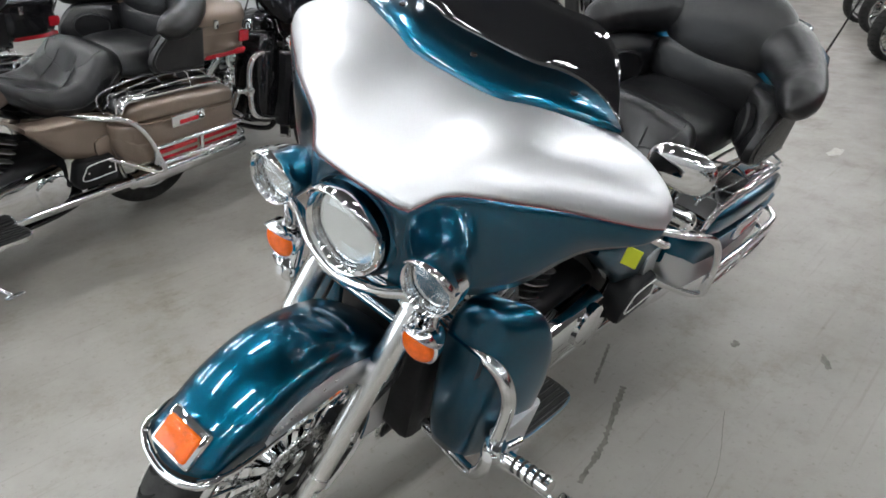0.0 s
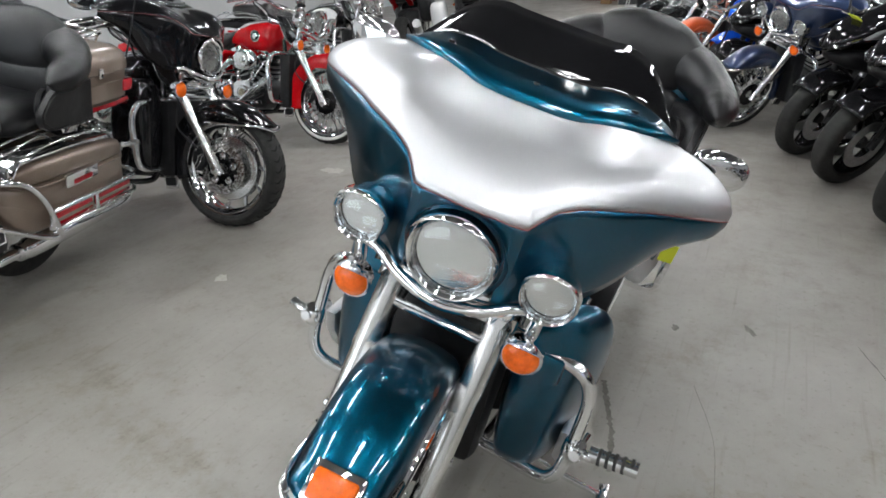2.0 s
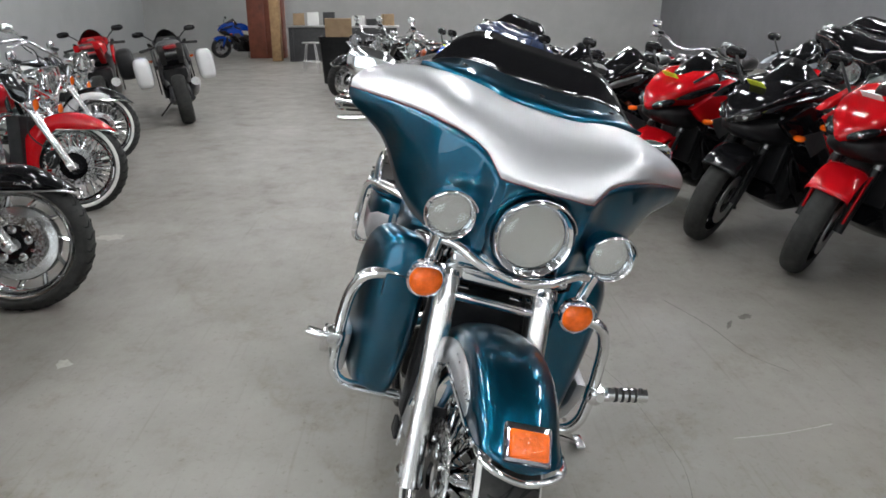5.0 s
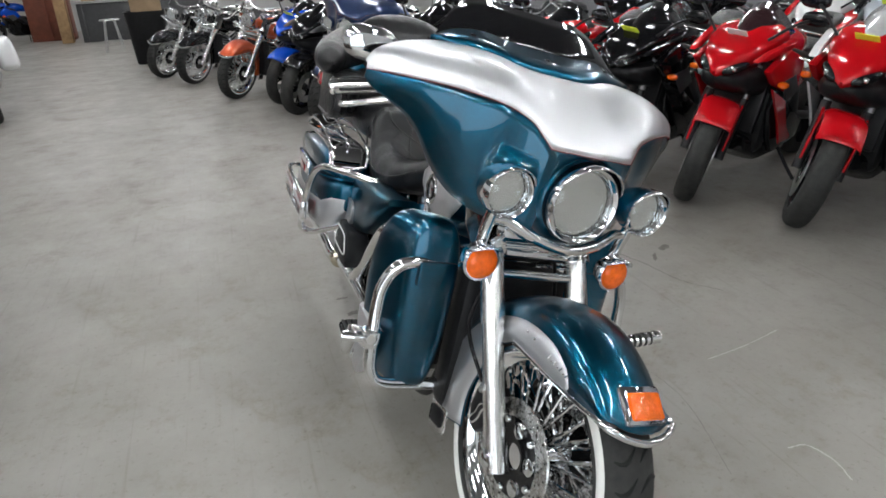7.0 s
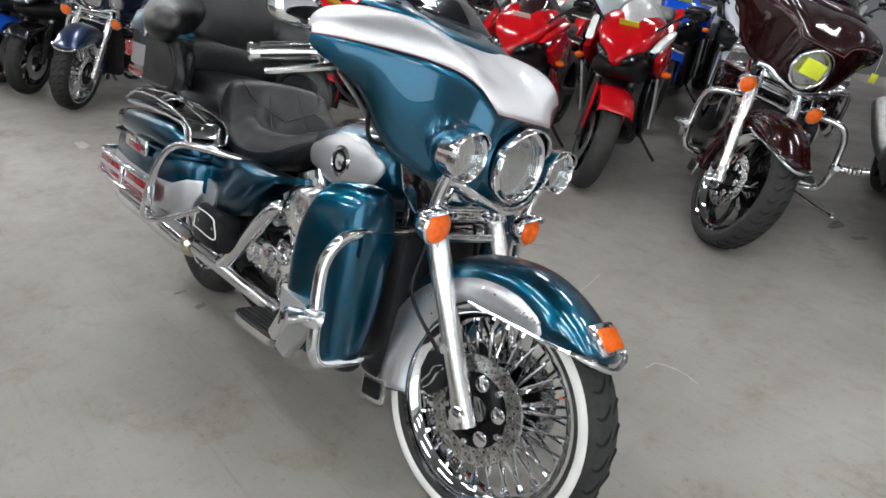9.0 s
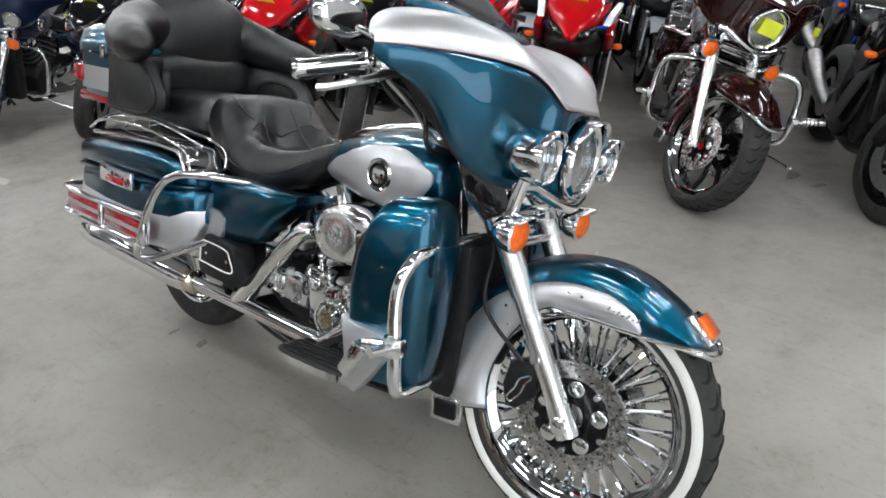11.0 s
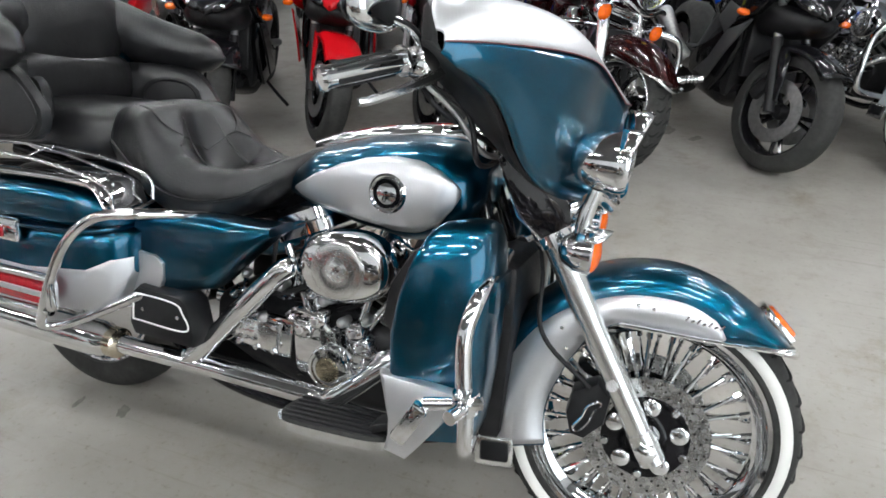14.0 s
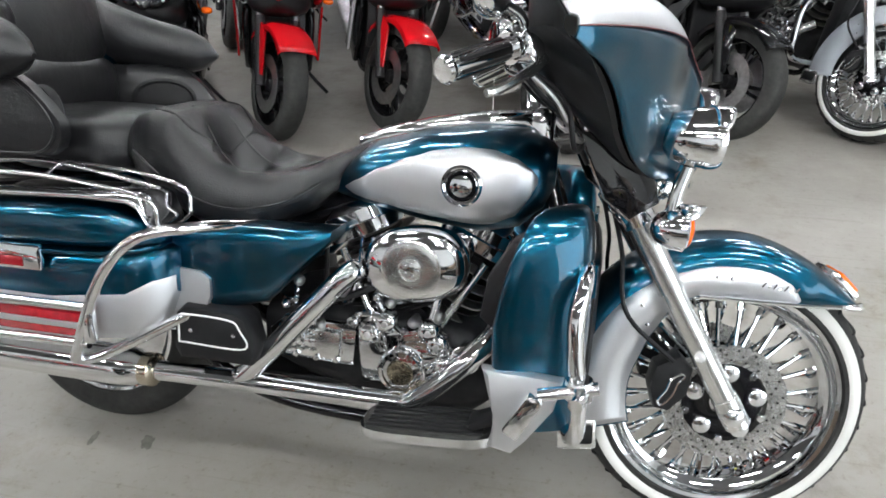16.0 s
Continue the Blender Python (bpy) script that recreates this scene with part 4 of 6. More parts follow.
# panniers
def pannier(s):
    def sec(x, z0, z1, yo, n=4.5):
        yi = 0.185
        return sring((x, s * (yi + yo) / 2, (z0 + z1) / 2), (yo - yi) / 2, (z1 - z0) / 2, (0, 1, 0), (0, 0, 1), n, 32)
    st = [(-1.20, 0.50, 0.60, 0.27), (-1.225, 0.44, 0.61, 0.315), (-1.28, 0.40, 0.612, 0.345), (-1.45, 0.385, 0.605, 0.362), (-1.65, 0.385, 0.595, 0.362), (-1.82, 0.39, 0.585, 0.35), (-1.89, 0.40, 0.575, 0.325), (-1.90, 0.42, 0.56, 0.30)]
    b = part("pannier", loft([sec(*q) for q in st]), TEAL, bike, "teal hard saddlebag with a silver lower band")
    lid = [(-1.222, 0.612, 0.640, 0.29), (-1.25, 0.610, 0.685, 0.335), (-1.32, 0.605, 0.708, 0.360), (-1.5, 0.598, 0.705, 0.37), (-1.7, 0.588, 0.69, 0.368), (-1.85, 0.578, 0.665, 0.35), (-1.905, 0.575, 0.63, 0.31)]
    part("lid", loft([sec(*q, 3.6) for q in lid]), TEAL, b)
    part("lid_rim", loft([sec(x, z0 - 0.006, z0 + 0.006, yo + 0.006, 6) for x, z0, z1, yo in lid]), TEAL, b)
    band = [(x - 0.0005, z0 - 0.002, min(z0 + 0.135, z1 - 0.05), yo + 0.003) for x, z0, z1, yo in st[:-1]]
    part("band", loft([sec(*q) for q in band], True, False), SILVER, b)
    lt = part("latch", box((-1.55, s * 0.374, 0.586), (0.20, 0.016, 0.058), 0.006), CHROME, b)
    part("reflector", box((-1.55, s * 0.383, 0.576), (0.115, 0.004, 0.022), 0.002), REDLENS, b)
    # chrome deck and rail on the lid
    part("lid_plate", loft([sring((x, s * 0.283, z), w, 0.009, (0, 1, 0), (0, 0, 1), 4, 20) for x, z, w in ((-1.200, 0.655, 0.05), (-1.207, 0.672, 0.066), (-1.228, 0.712, 0.07), (-1.25, 0.722, 0.07), (-1.36, 0.725, 0.07), (-1.6, 0.715, 0.066), (-1.78, 0.700, 0.06))]), CHROME, b)
    rl = part("lid_rail", tube([(-1.185, s * 0.22, 0.675), (-1.215, s * 0.215, 0.735), (-1.45, s * 0.215, 0.765), (-1.7, s * 0.215, 0.755), (-1.8, s * 0.22, 0.715)], 0.0048, n=30), CHROME, bike, "chrome saddlebag lid rail")
    part("rail", tube([(-1.185, s * 0.34, 0.672), (-1.215, s * 0.345, 0.730), (-1.45, s * 0.345, 0.760), (-1.7, s * 0.345, 0.750), (-1.8, s * 0.34, 0.71)], 0.0048, n=30), CHROME, rl)
    part("rail", tube([(-1.185, s * 0.22, 0.675), (-1.178, s * 0.28, 0.664), (-1.185, s * 0.34, 0.672)], 0.0048), CHROME, rl)
    part("rail", tube([(-1.215, s * 0.28, 0.738), (-1.5, s * 0.28, 0.778), (-1.75, s * 0.28, 0.76)], 0.0042), CHROME, rl)
    for x in (-1.45, -1.7):
        part("cross_rail", tube([(x, s * 0.215, 0.762), (x, s * 0.28, 0.776), (x, s * 0.345, 0.757)], 0.0042), CHROME, rl)
    # guard rail with red lamps
    gd = part("pannier_guard", tube([(-1.05, s * 0.19, 0.655), (-1.13, s * 0.32, 0.668), (-1.22, s * 0.375, 0.65), (-1.30, s * 0.392, 0.56), (-1.37, s * 0.392, 0.40), (-1.385, s * 0.375, 0.36), (-1.33, s * 0.34, 0.37), (-1.16, s * 0.27, 0.46)], 0.0125, n=60), CHROME, bike, "chrome saddlebag guard rail")
    for z in (0.492, 0.408):
        part("guard_bar", tube([(-1.34, s * 0.392, z), (-1.8, s * 0.392, z - 0.005), (-1.93, s * 0.36, z - 0.01), (-1.965, s * 0.27, z - 0.012)], 0.0105, n=24), CHROME, gd)
    for x0, x1 in ((-1.345, -1.582), (-1.617, -1.85)):
        lam = part("guard_lamp", box(((x0 + x1) / 2, s * 0.388, 0.450), (abs(x1 - x0), 0.018, 0.056), 0.005), REDLENS, gd, "red lamp with chrome strips")
        for z in (0.450,):
            part("strip", box(((x0 + x1) / 2, s * 0.398, z), (abs(x1 - x0) * 0.96, 0.004, 0.014), 0.001), SILVER, gd)
        part("end_cap", box((x0 + 0.01, s * 0.392, 0.450), (0.022, 0.024, 0.075), 0.006), CHROME, gd)


for s in (-1, 1):
    pannier(s)

# rear wheel and fender, swing gear
rw, _ = build_wheel(-1.59, 0.309, 0.308, 0.064, 0.205, False)
thicken(part("rear_fender", loft([[(-1.60 + r * math.cos(a), y, 0.305 + r * math.sin(a)) for r, y in ((0.33, -0.095), (0.36, -0.09), (0.385, -0.05), (0.39, 0), (0.385, 0.05), (0.36, 0.09), (0.33, 0.095))] for a in (radians(25 + 150 * i / 24) for i in range(25))], False, False), TEAL, bike), 0.004, 0)

# side covers, pocket
for s in (-1, 1):
    part("side_cover", loft([sring((x, s * y, z), 0.05, h, (0, 1, 0), (0, 0, 1), 4, 20) for x, y, z, h in ((-0.86, 0.16, 0.645, 0.012), (-0.92, 0.185, 0.615, 0.045), (-1.0, 0.195, 0.575, 0.09), (-1.12, 0.2, 0.555, 0.105), (-1.22, 0.2, 0.54, 0.10), (-1.28, 0.19, 0.53, 0.08))]), TEAL, bike, "teal side cover")
    part("cover_panel", plate([(-1.29, 0.562), (-1.15, 0.55), (-1.128, 0.535), (-1.128, 0.488), (-1.145, 0.465), (-1.155, 0.40), (-1.28, 0.40)], s * 0.245, s * 0.258, 0.004), SILVER, bike)
    pk = part("tool_pocket", plate([(-1.215, 0.375), (-1.205, 0.455), (-1.185, 0.475), (-1.06, 0.47), (-1.035, 0.455), (-1.015, 0.375), (-1.025, 0.345), (-1.2, 0.345)], s * 0.20, s * 0.285, 0.014), BLACK, bike, "black vinyl tool pocket with pale piping")
    part("piping", tube([(-1.195, s * 0.288, 0.39), (-1.19, s * 0.288, 0.445), (-1.17, s * 0.288, 0.458), (-1.07, s * 0.288, 0.455), (-1.045, s * 0.288, 0.435), (-1.037, s * 0.288, 0.39), (-1.195, s * 0.288, 0.39)], 0.0022, n=40, seg=6), PAPER, pk)
    for x in (-1.165, -1.06):
        part("stud", lathe([(0.005, 0), (0.005, s * 0.003), (0.001, s * 0.004)], "Y", (x, s * 0.285, 0.42), 10), CHROME, pk)

# exhaust, right and left
for s in (-1, 1):
    mf = part("muffler", lathe([(0.024, -1.30), (0.034, -1.335), (0.046, -1.36), (0.05, -1.42), (0.05, -1.95), (0.043, -2.05), (0.036, -2.06), (0.036, -2.0)][::-1], "X", (0, s * 0.225, 0.272), 28), CHROME, bike, "chrome slash-end muffler")
    part("collar", lathe([(0.028, -1.345), (0.041, -1.335), (0.041, -1.31), (0.028, -1.30)], "X", (0, s * 0.225, 0.272), 20), simple("heat_gold", (0.74, 0.66, 0.52), 0.16, 1.0) if s < 0 else CHROME, mf)
    part("exhaust_pipe", tube([(-1.33, s * 0.225, 0.272), (-1.05, s * 0.215, 0.272), (-0.72, s * 0.21, 0.272)] + ([(-0.66, s * 0.23, 0.295), (-0.53, s * 0.2, 0.41), (-0.47, s * 0.12, 0.48)] if s < 0 else [(-0.66, s * 0.2, 0.27)]), 0.025, n=40, seg=16), CHROME, bike, "chrome exhaust pipe")
part("exhaust_pipe", tube([(-1.09, -0.215, 0.283), (-1.05, -0.215, 0.315), (-0.84, -0.215, 0.545), (-0.80, -0.19, 0.575)], 0.0255, n=30, seg=16), CHROME, bike)

# engine
eng = part("engine_case", loft([sring((x, 0, z), 0.15, h, (0, 1, 0), (0, 0, 1), 5, 28) for x, z, h in ((-0.50, 0.32, 0.06), (-0.54, 0.33, 0.11), (-0.65, 0.34, 0.13), (-0.80, 0.35, 0.12), (-0.95, 0.37, 0.11), (-1.05, 0.38, 0.07))]), ENGINEBLACK, bike, "black crankcase with chrome covers")
for nm, base, top in (("front", (-0.655, 0.43), (-0.515, 0.72)), ("rear", (-0.745, 0.43), (-0.865, 0.70))):
    b, t = Vector((base[0], 0, base[1])), Vector((top[0], 0, top[1]))
    d = (t - b).normalized()
    side = Vector((d.z, 0, -d.x))
    cyl = part("cylinder", loft([sring(b + d * q, 0.066, 0.078, side, (0, 1, 0), 2.6, 24) for q in (0.0, 0.2)]), ENGINEBLACK, bike, "black finned cylinder with chrome rocker cover")
    for k in range(9):
        q = 0.02 + 0.0205 * k
        r = 0.092 + 0.004 * (k % 2)
        part("fin", loft([sring(b + d * (q + e), r - z, r + 0.028 - z, side, (0, 1, 0), 3.4, 24) for e, z in ((0, 0.003), (0.0015, 0), (0.0045, 0), (0.006, 0.003))]), STEEL if k % 2 else ENGINEBLACK, cyl)
    part("rocker_box", loft([sring(b + d * q, a, c, side, (0, 1, 0), 4, 24) for q, a, c in ((0.212, 0.095, 0.118), (0.24, 0.095, 0.118), (0.243, 0.088, 0.112), (0.27, 0.085, 0.11), (0.288, 0.06, 0.09))]), CHROME, cyl)
    for y in (-0.105, 0.105):
        part("pushrod_tube", tube([Vector((-0.70 + (0.05 if nm == "front" else -0.05), -0.165, 0.40)), b + d * 0.2 + Vector((0, -0.12, 0)) + side * y * 0.4], 0.0105, smooth_path=False), CHROME, cyl)
ac = part("air_cleaner", loft([sring((-0.665 - 0.01, y, 0.592), a, b, Vector((1, 0, 0.13)).normalized(), Vector((-0.13, 0, 1)).normalized(), 2.35, 40) for y, a, b in ((-0.135, 0.10, 0.068), (-0.145, 0.116, 0.083), (-0.18, 0.118, 0.085), (-0.20, 0.11, 0.078), (-0.208, 0.095, 0.066))]), CHROME, bike, "chrome oval air cleaner cover")
part("cover_disc", lathe([(0.064, -0.205), (0.066, -0.214), (0.06, -0.217), (0.04, -0.2155), (0.026, -0.2175), (0.024, -0.214), (0.01, -0.2185), (0.001, -0.2185)], "Y", (-0.678, 0, 0.592), 40), POLISHED, ac)
for k in range(5):
    a = 2 * math.pi * k / 5
    part("cover_bolt", lathe([(0.005, -0.215), (0.005, -0.2195), (0.001, -0.221)], "Y", (-0.678 + 0.014 * math.cos(a), 0, 0.592 + 0.014 * math.sin(a)), 8), CHROME, ac)
cc = part("cam_cover", plate([(-0.80, 0.29), (-0.60, 0.30), (-0.575, 0.37), (-0.60, 0.43), (-0.66, 0.45), (-0.70, 0.42), (-0.76, 0.44), (-0.81, 0.40)], -0.14, -0.18, 0.012), CHROME, bike, "chrome cam cover with a round points cover")
part("points_cover", lathe([(0.055, -0.17), (0.056, -0.195), (0.05, -0.203), (0.042, -0.204), (0.04, -0.200), (0.001, -0.204)], "Y", (-0.70, 0, 0.34), 32), CHROME, cc)
part("points_badge", lathe([(0.032, -0.2005), (0.028, -0.2065), (0.001, -0.2075)], "Y", (-0.70, 0, 0.34), 24), simple("dull_gold", (0.46, 0.41, 0.30), 0.25, 1.0, vary=0.6, scale=120), cc)
for k, (x, z) in enumerate([(-0.62, 0.41), (-0.64, 0.44), (-0.60, 0.36), (-0.78, 0.42), (-0.74, 0.45)]):
    part("lifter_block", blob((x, -0.17, z), (0.055, 0.05, 0.05), 3.0, 14, 8), CHROME, cc)
    part("bolt", lathe([(0.008, -0.18), (0.008, -0.20), (0.001, -0.202)], "Y", (x, 0, z), 6), STEEL, cc)
tc2 = part("transmission", plate([(-1.02, 0.33), (-0.82, 0.325), (-0.81, 0.43), (-0.99, 0.435), (-1.03, 0.40)], -0.12, -0.175, 0.012), CHROME, bike, "chrome transmission side cover")
part("side_door", plate([(-0.96, 0.345), (-0.85, 0.342), (-0.845, 0.415), (-0.955, 0.418)], -0.17, -0.192, 0.008), POLISHED, tc2)
part("starter", tube([(-1.0, -0.165, 0.385), (-0.90, -0.175, 0.388)], 0.03, smooth_path=False, seg=18), CHROME, tc2)
for x, z in ((-0.955, 0.350), (-0.905, 0.346), (-0.855, 0.347), (-0.852, 0.410), (-0.905, 0.412), (-0.952, 0.412)):
    part("cover_bolt", lathe([(0.007, -0.188), (0.007, -0.197), (0.002, -0.199)], "Y", (x, 0, z), 6), CHROME, tc2)
for k in range(5):
    part("starter_rib", lathe([(0.0315, -1.0 + 0.02 * k), (0.034, -0.998 + 0.02 * k), (0.034, -0.991 + 0.02 * k), (0.0315, -0.989 + 0.02 * k)], "X", (0, -0.17, 0.3865), 18), POLISHED, tc2)
part("oil_line", tube([(-0.83, -0.17, 0.44), (-0.79, -0.19, 0.47), (-0.74, -0.185, 0.46), (-0.71, -0.18, 0.43)], 0.008, seg=8), CHROME, tc2)
part("breather_pipe", tube([(-0.92, -0.16, 0.43), (-0.90, -0.18, 0.48), (-0.83, -0.17, 0.50), (-0.78, -0.15, 0.52)], 0.009, seg=8), BLACK, tc2)
part("oil_filter_cap", lathe([(0.030, -0.12), (0.034, -0.15), (0.034, -0.19), (0.026, -0.198), (0.001, -0.2)], "Y", (-0.555, 0, 0.385), 24), CHROME, tc2)
part("oil_pan", box((-0.88, 0, 0.235), (0.5, 0.26, 0.06), 0.02), ENGINEBLACK, bike)
for k in range(14):
    x, z = -0.62 - 0.028 * k, 0.47 + 0.05 * math.sin(k * 1.7)
    part("fitting", lathe([(0.010, -0.15), (0.013, -0.165 - 0.01 * (k % 3)), (0.007, -0.175 - 0.01 * (k % 3)), (0.001, -0.178 - 0.01 * (k % 3))], "Y", (x, 0, z), 10), CHROME if k % 2 else STEEL, eng)
for k in range(6):
    part("cable", tube([(-0.55 - 0.09 * k, -0.10, 0.64), (-0.62 - 0.07 * k, -0.15, 0.52 - 0.01 * k), (-0.72 - 0.06 * k, -0.12, 0.46)], 0.006, seg=6), CHROME if k % 2 else BLACK, eng)
for s in (-1, 1):
    part("frame_rail", tube([(-0.42, s * 0.04, 0.82), (-0.36, s * 0.09, 0.60), (-0.38, s * 0.12, 0.32), (-0.48, s * 0.14, 0.20), (-1.0, s * 0.15, 0.2), (-1.25, s * 0.14, 0.34), (-1.22, s * 0.12, 0.60)], 0.016, n=50), GLOSSBLACK, bike)
part("backbone", tube([(-0.42, 0, 0.80), (-0.8, 0, 0.70), (-1.2, 0, 0.62), (-1.9, 0, 0.70)], 0.04, n=20), GLOSSBLACK, bike)
part("primary_cover", plate([(-1.02, 0.36), (-0.98, 0.45), (-0.72, 0.43), (-0.60, 0.38), (-0.60, 0.30), (-0.66, 0.26), (-0.95, 0.29)], 0.15, 0.235, 0.02), CHROME, bike, "chrome primary cover on the left")
part("derby_cover", lathe([(0.075, 0.22), (0.075, 0.245), (0.065, 0.252), (0.001, 0.254)], "Y", (-0.92, 0, 0.37), 32), CHROME, bike)
part("engine_mount", box((-0.33, 0, 0.45), (0.10, 0.30, 0.42), 0.03), ENGINEBLACK, bike)


# leg shields, crash bar, pegs, floorboards
SHIELD_PLAN = [(-0.300, 0.175), (-0.295, 0.22), (-0.301, 0.27), (-0.325, 0.306), (-0.39, 0.336), (-0.456, 0.354), (-0.478, 0.346), (-0.466, 0.316), (-0.425, 0.255), (-0.40, 0.205), (-0.375, 0.170), (-0.335, 0.164)]


def leg_shield(s):
    """A front column with a vent door that sweeps back and out into a wing, widest low down."""
    n = len(SHIELD_PLAN)
    rings = []
    for z, k, kx in ((0.768, 0.20, 0.24), (0.764, 0.42, 0.42), (0.753, 0.62, 0.56), (0.735, 0.76, 0.66), (0.710, 0.87, 0.75), (0.675, 0.95, 0.84), (0.62, 1.0, 0.93), (0.54, 1.0, 1.0), (0.46, 0.97, 0.98), (0.39, 0.89, 0.90), (0.335, 0.78, 0.80), (0.305, 0.66, 0.68), (0.298, 0.48, 0.50)):
        nose = -0.297 - 0.045 * (1 - k)
        base = [Vector((nose + (x + 0.297) * kx, s * ((y - 0.245) * k + 0.245), z)) for x, y in SHIELD_PLAN]
        ring = []
        for i in range(n):
            p, q, r, t = base[i - 1], base[i], base[(i + 1) % n], base[(i + 2) % n]
            for u in (0.0, 0.25, 0.5, 0.75):
                ring.append(0.5 * (2 * q + (r - p) * u + (2 * p - 5 * q + 4 * r - t) * u * u + (3 * q - p - 3 * r + t) * u ** 3))
        rings.append(ring)
    b = part("leg_shield", loft(rings), TEAL, bike, "teal leg shield with a vent door and a silver foot")
    part("rear_lining", plate([(-0.405, 0.735), (-0.425, 0.69), (-0.452, 0.60), (-0.458, 0.535), (-0.475, 0.522), (-0.508, 0.548), (-0.496, 0.63), (-0.452, 0.705)], s * 0.272, s * 0.328, 0.008), BLACK, b)
    part("vent_door", plate([(-0.289, 0.662), (-0.289, 0.592), (-0.34, 0.592), (-0.34, 0.662)], s * 0.178, s * 0.280, 0.010), TEAL, b)
    part("foot_panel", plate([(-0.495, 0.455), (-0.335, 0.448), (-0.35, 0.38), (-0.40, 0.31), (-0.425, 0.275), (-0.475, 0.285), (-0.455, 0.36)], s * 0.325, s * 0.358, 0.010), SILVER, b)


for s in (-1, 1):
    leg_shield(s)
    part("crash_bar", tube([(-0.335, s * 0.06, 0.655), (-0.318, s * 0.18, 0.658), (-0.312, s * 0.27, 0.655), (-0.314, s * 0.326, 0.636), (-0.322, s * 0.354, 0.580), (-0.318, s * 0.361, 0.51), (-0.306, s * 0.361, 0.43), (-0.302, s * 0.354, 0.355), (-0.31, s * 0.318, 0.312), (-0.33, s * 0.22, 0.296), (-0.34, s * 0.10, 0.292)], 0.0165, n=72, seg=14), CHROME, bike, "chrome engine guard bar")
    pg = part("highway_peg", tube([(-0.32, s * 0.375, 0.445), (-0.30, s * 0.40, 0.448), (-0.31, s * (0.44 if s < 0 else 0.42), 0.445)], 0.014, seg=12), CHROME, bike, "folding chrome highway peg")
    part("clamp", lathe([(0.024, -0.022), (0.027, -0.018), (0.027, 0.018), (0.024, 0.022)], "Z", (-0.305, s * 0.368, 0.445), 18), CHROME, pg)
    part("peg_arm", tube([(-0.27, s * 0.375, 0.455), (-0.38, s * 0.385, 0.43)], 0.013, smooth_path=False), CHROME, pg)
    if s > 0:
        part("peg_tread", tube([(-0.308, 0.405, 0.452), (-0.303, 0.515, 0.475)], 0.019, smooth_path=False, seg=14), CHROME, pg)
        for k in range(5):
            part("peg_ring", tube([(-0.306, 0.425 + 0.018 * k, 0.456 + 0.0038 * k), (-0.3058, 0.432 + 0.018 * k, 0.4575 + 0.0038 * k)], 0.0205, smooth_path=False, seg=14), RUBBER, pg)
    else:
        part("peg_tread", box((-0.405, s * 0.39, 0.385), (0.036, 0.03, 0.10), 0.008, Matrix.Rotation(radians(28), 4, "Y")), CHROME, pg)
    board = pose(-0.632, s * 0.285, 0.276, 0, -3.5, 0)
    fb = part("floorboard", loft([sring((0, 0, z), 0.145, 0.064, (1, 0, 0), (0, 1, 0), 4, 36) for z in (-0.010, -0.006, 0.006, 0.010)]), CHROME, bike, "chrome-edged rubber floorboard", board)
    part("rubber_pad", loft([sring((0, 0, z), 0.138, 0.057, (1, 0, 0), (0, 1, 0), 4, 36) for z in (0.008, 0.016)]), RUBBER, fb)
    for k in range(6):
        part("pad_rib", box((0, s * (-0.045 + 0.018 * k), 0.018), (0.25, 0.008, 0.006), 0.002), BLACK, fb)
part("brake_pedal", box((-0.47, -0.30, 0.325), (0.11, 0.06, 0.02), 0.008, Matrix.Rotation(radians(-25), 4, "Y")), BLACK, bike, "black brake pedal pad")
part("side_stand", tube([(-0.42, 0.17, 0.27), (-0.47, 0.32, 0.20), (-0.535, 0.475, 0.137)], (0.014, 0.012, 0.01), seg=10), CHROME, bike, "chrome side stand")
part("stand_foot", box((-0.54, 0.487, 0.1385), (0.075, 0.03, 0.012), 0.004, Matrix.Rotation(radians(15), 4, "X")), CHROME, bike)

for o in bike.children:
    if o.matrix_basis == Matrix():
        o.matrix_basis = BODY if not o.name.startswith("rear_wheel") else Matrix.Translation((-0.02, 0, 0))

# ---- the other motorcycles ----
NO_FAIRING = {"fairing", "windscreen", "price_tag", "marker_light"}
NO_CASE = {"top_case", "luggage_rack", "antenna", "backrest", "speaker_pod", "case_carrier"}
NO_BAGS = {"pannier", "lid_rail", "pannier_guard", "tool_pocket", "cover_panel"}
TINY = {"rotor_bolt", "rivet", "badge_bar", "pad_rib", "fitting", "lifter_block", "bolt", "seam", "side_seam", "grip_band", "cover_bolt", "stud", "peg_ring", "trim_screw", "screen_screw", "strip", "drilling", "cable"}
NO_SHIELDS = {"leg_shield", "highway_peg", "marker_light"}


def variant(name, x, y, heading, steer, lean, label, paints, drop=(), extra=None):
    """Another motorcycle of the same build in other paint, with some parts left off."""
    root = thing(name, pose(x, y, 0, 0, 0, heading) @ pose(0, 0, 0, -lean), label, "motorcycle", "parked motorcycles")
    if math.hypot(x, y) > 3.0:
        drop = set(drop) | TINY
    swing = steered(steer) @ FRONT.inverted()
    for o in list(bike.children):
        base = o.name.split(".")[0]
        if base in drop:
            continue
        made = {}
        for q in (o, *o.children_recursive):
            if q.name.split(".")[0] in drop:
                continue
            c = q.copy()
            scene.collection.objects.link(c)
            made[q] = c
            c.parent = root if q is o else made.get(q.parent, root)
            mat = q.data.materials[0].name
            if mat in paints:
                c.material_slots[0].link = "OBJECT"
                c.material_slots[0].material = paints[mat]
            if "label" in c:
                del c["label"]
        if o.matrix_basis.to_scale().x > 1.01:
            made[o].matrix_basis = swing @ o.matrix_basis
    return root


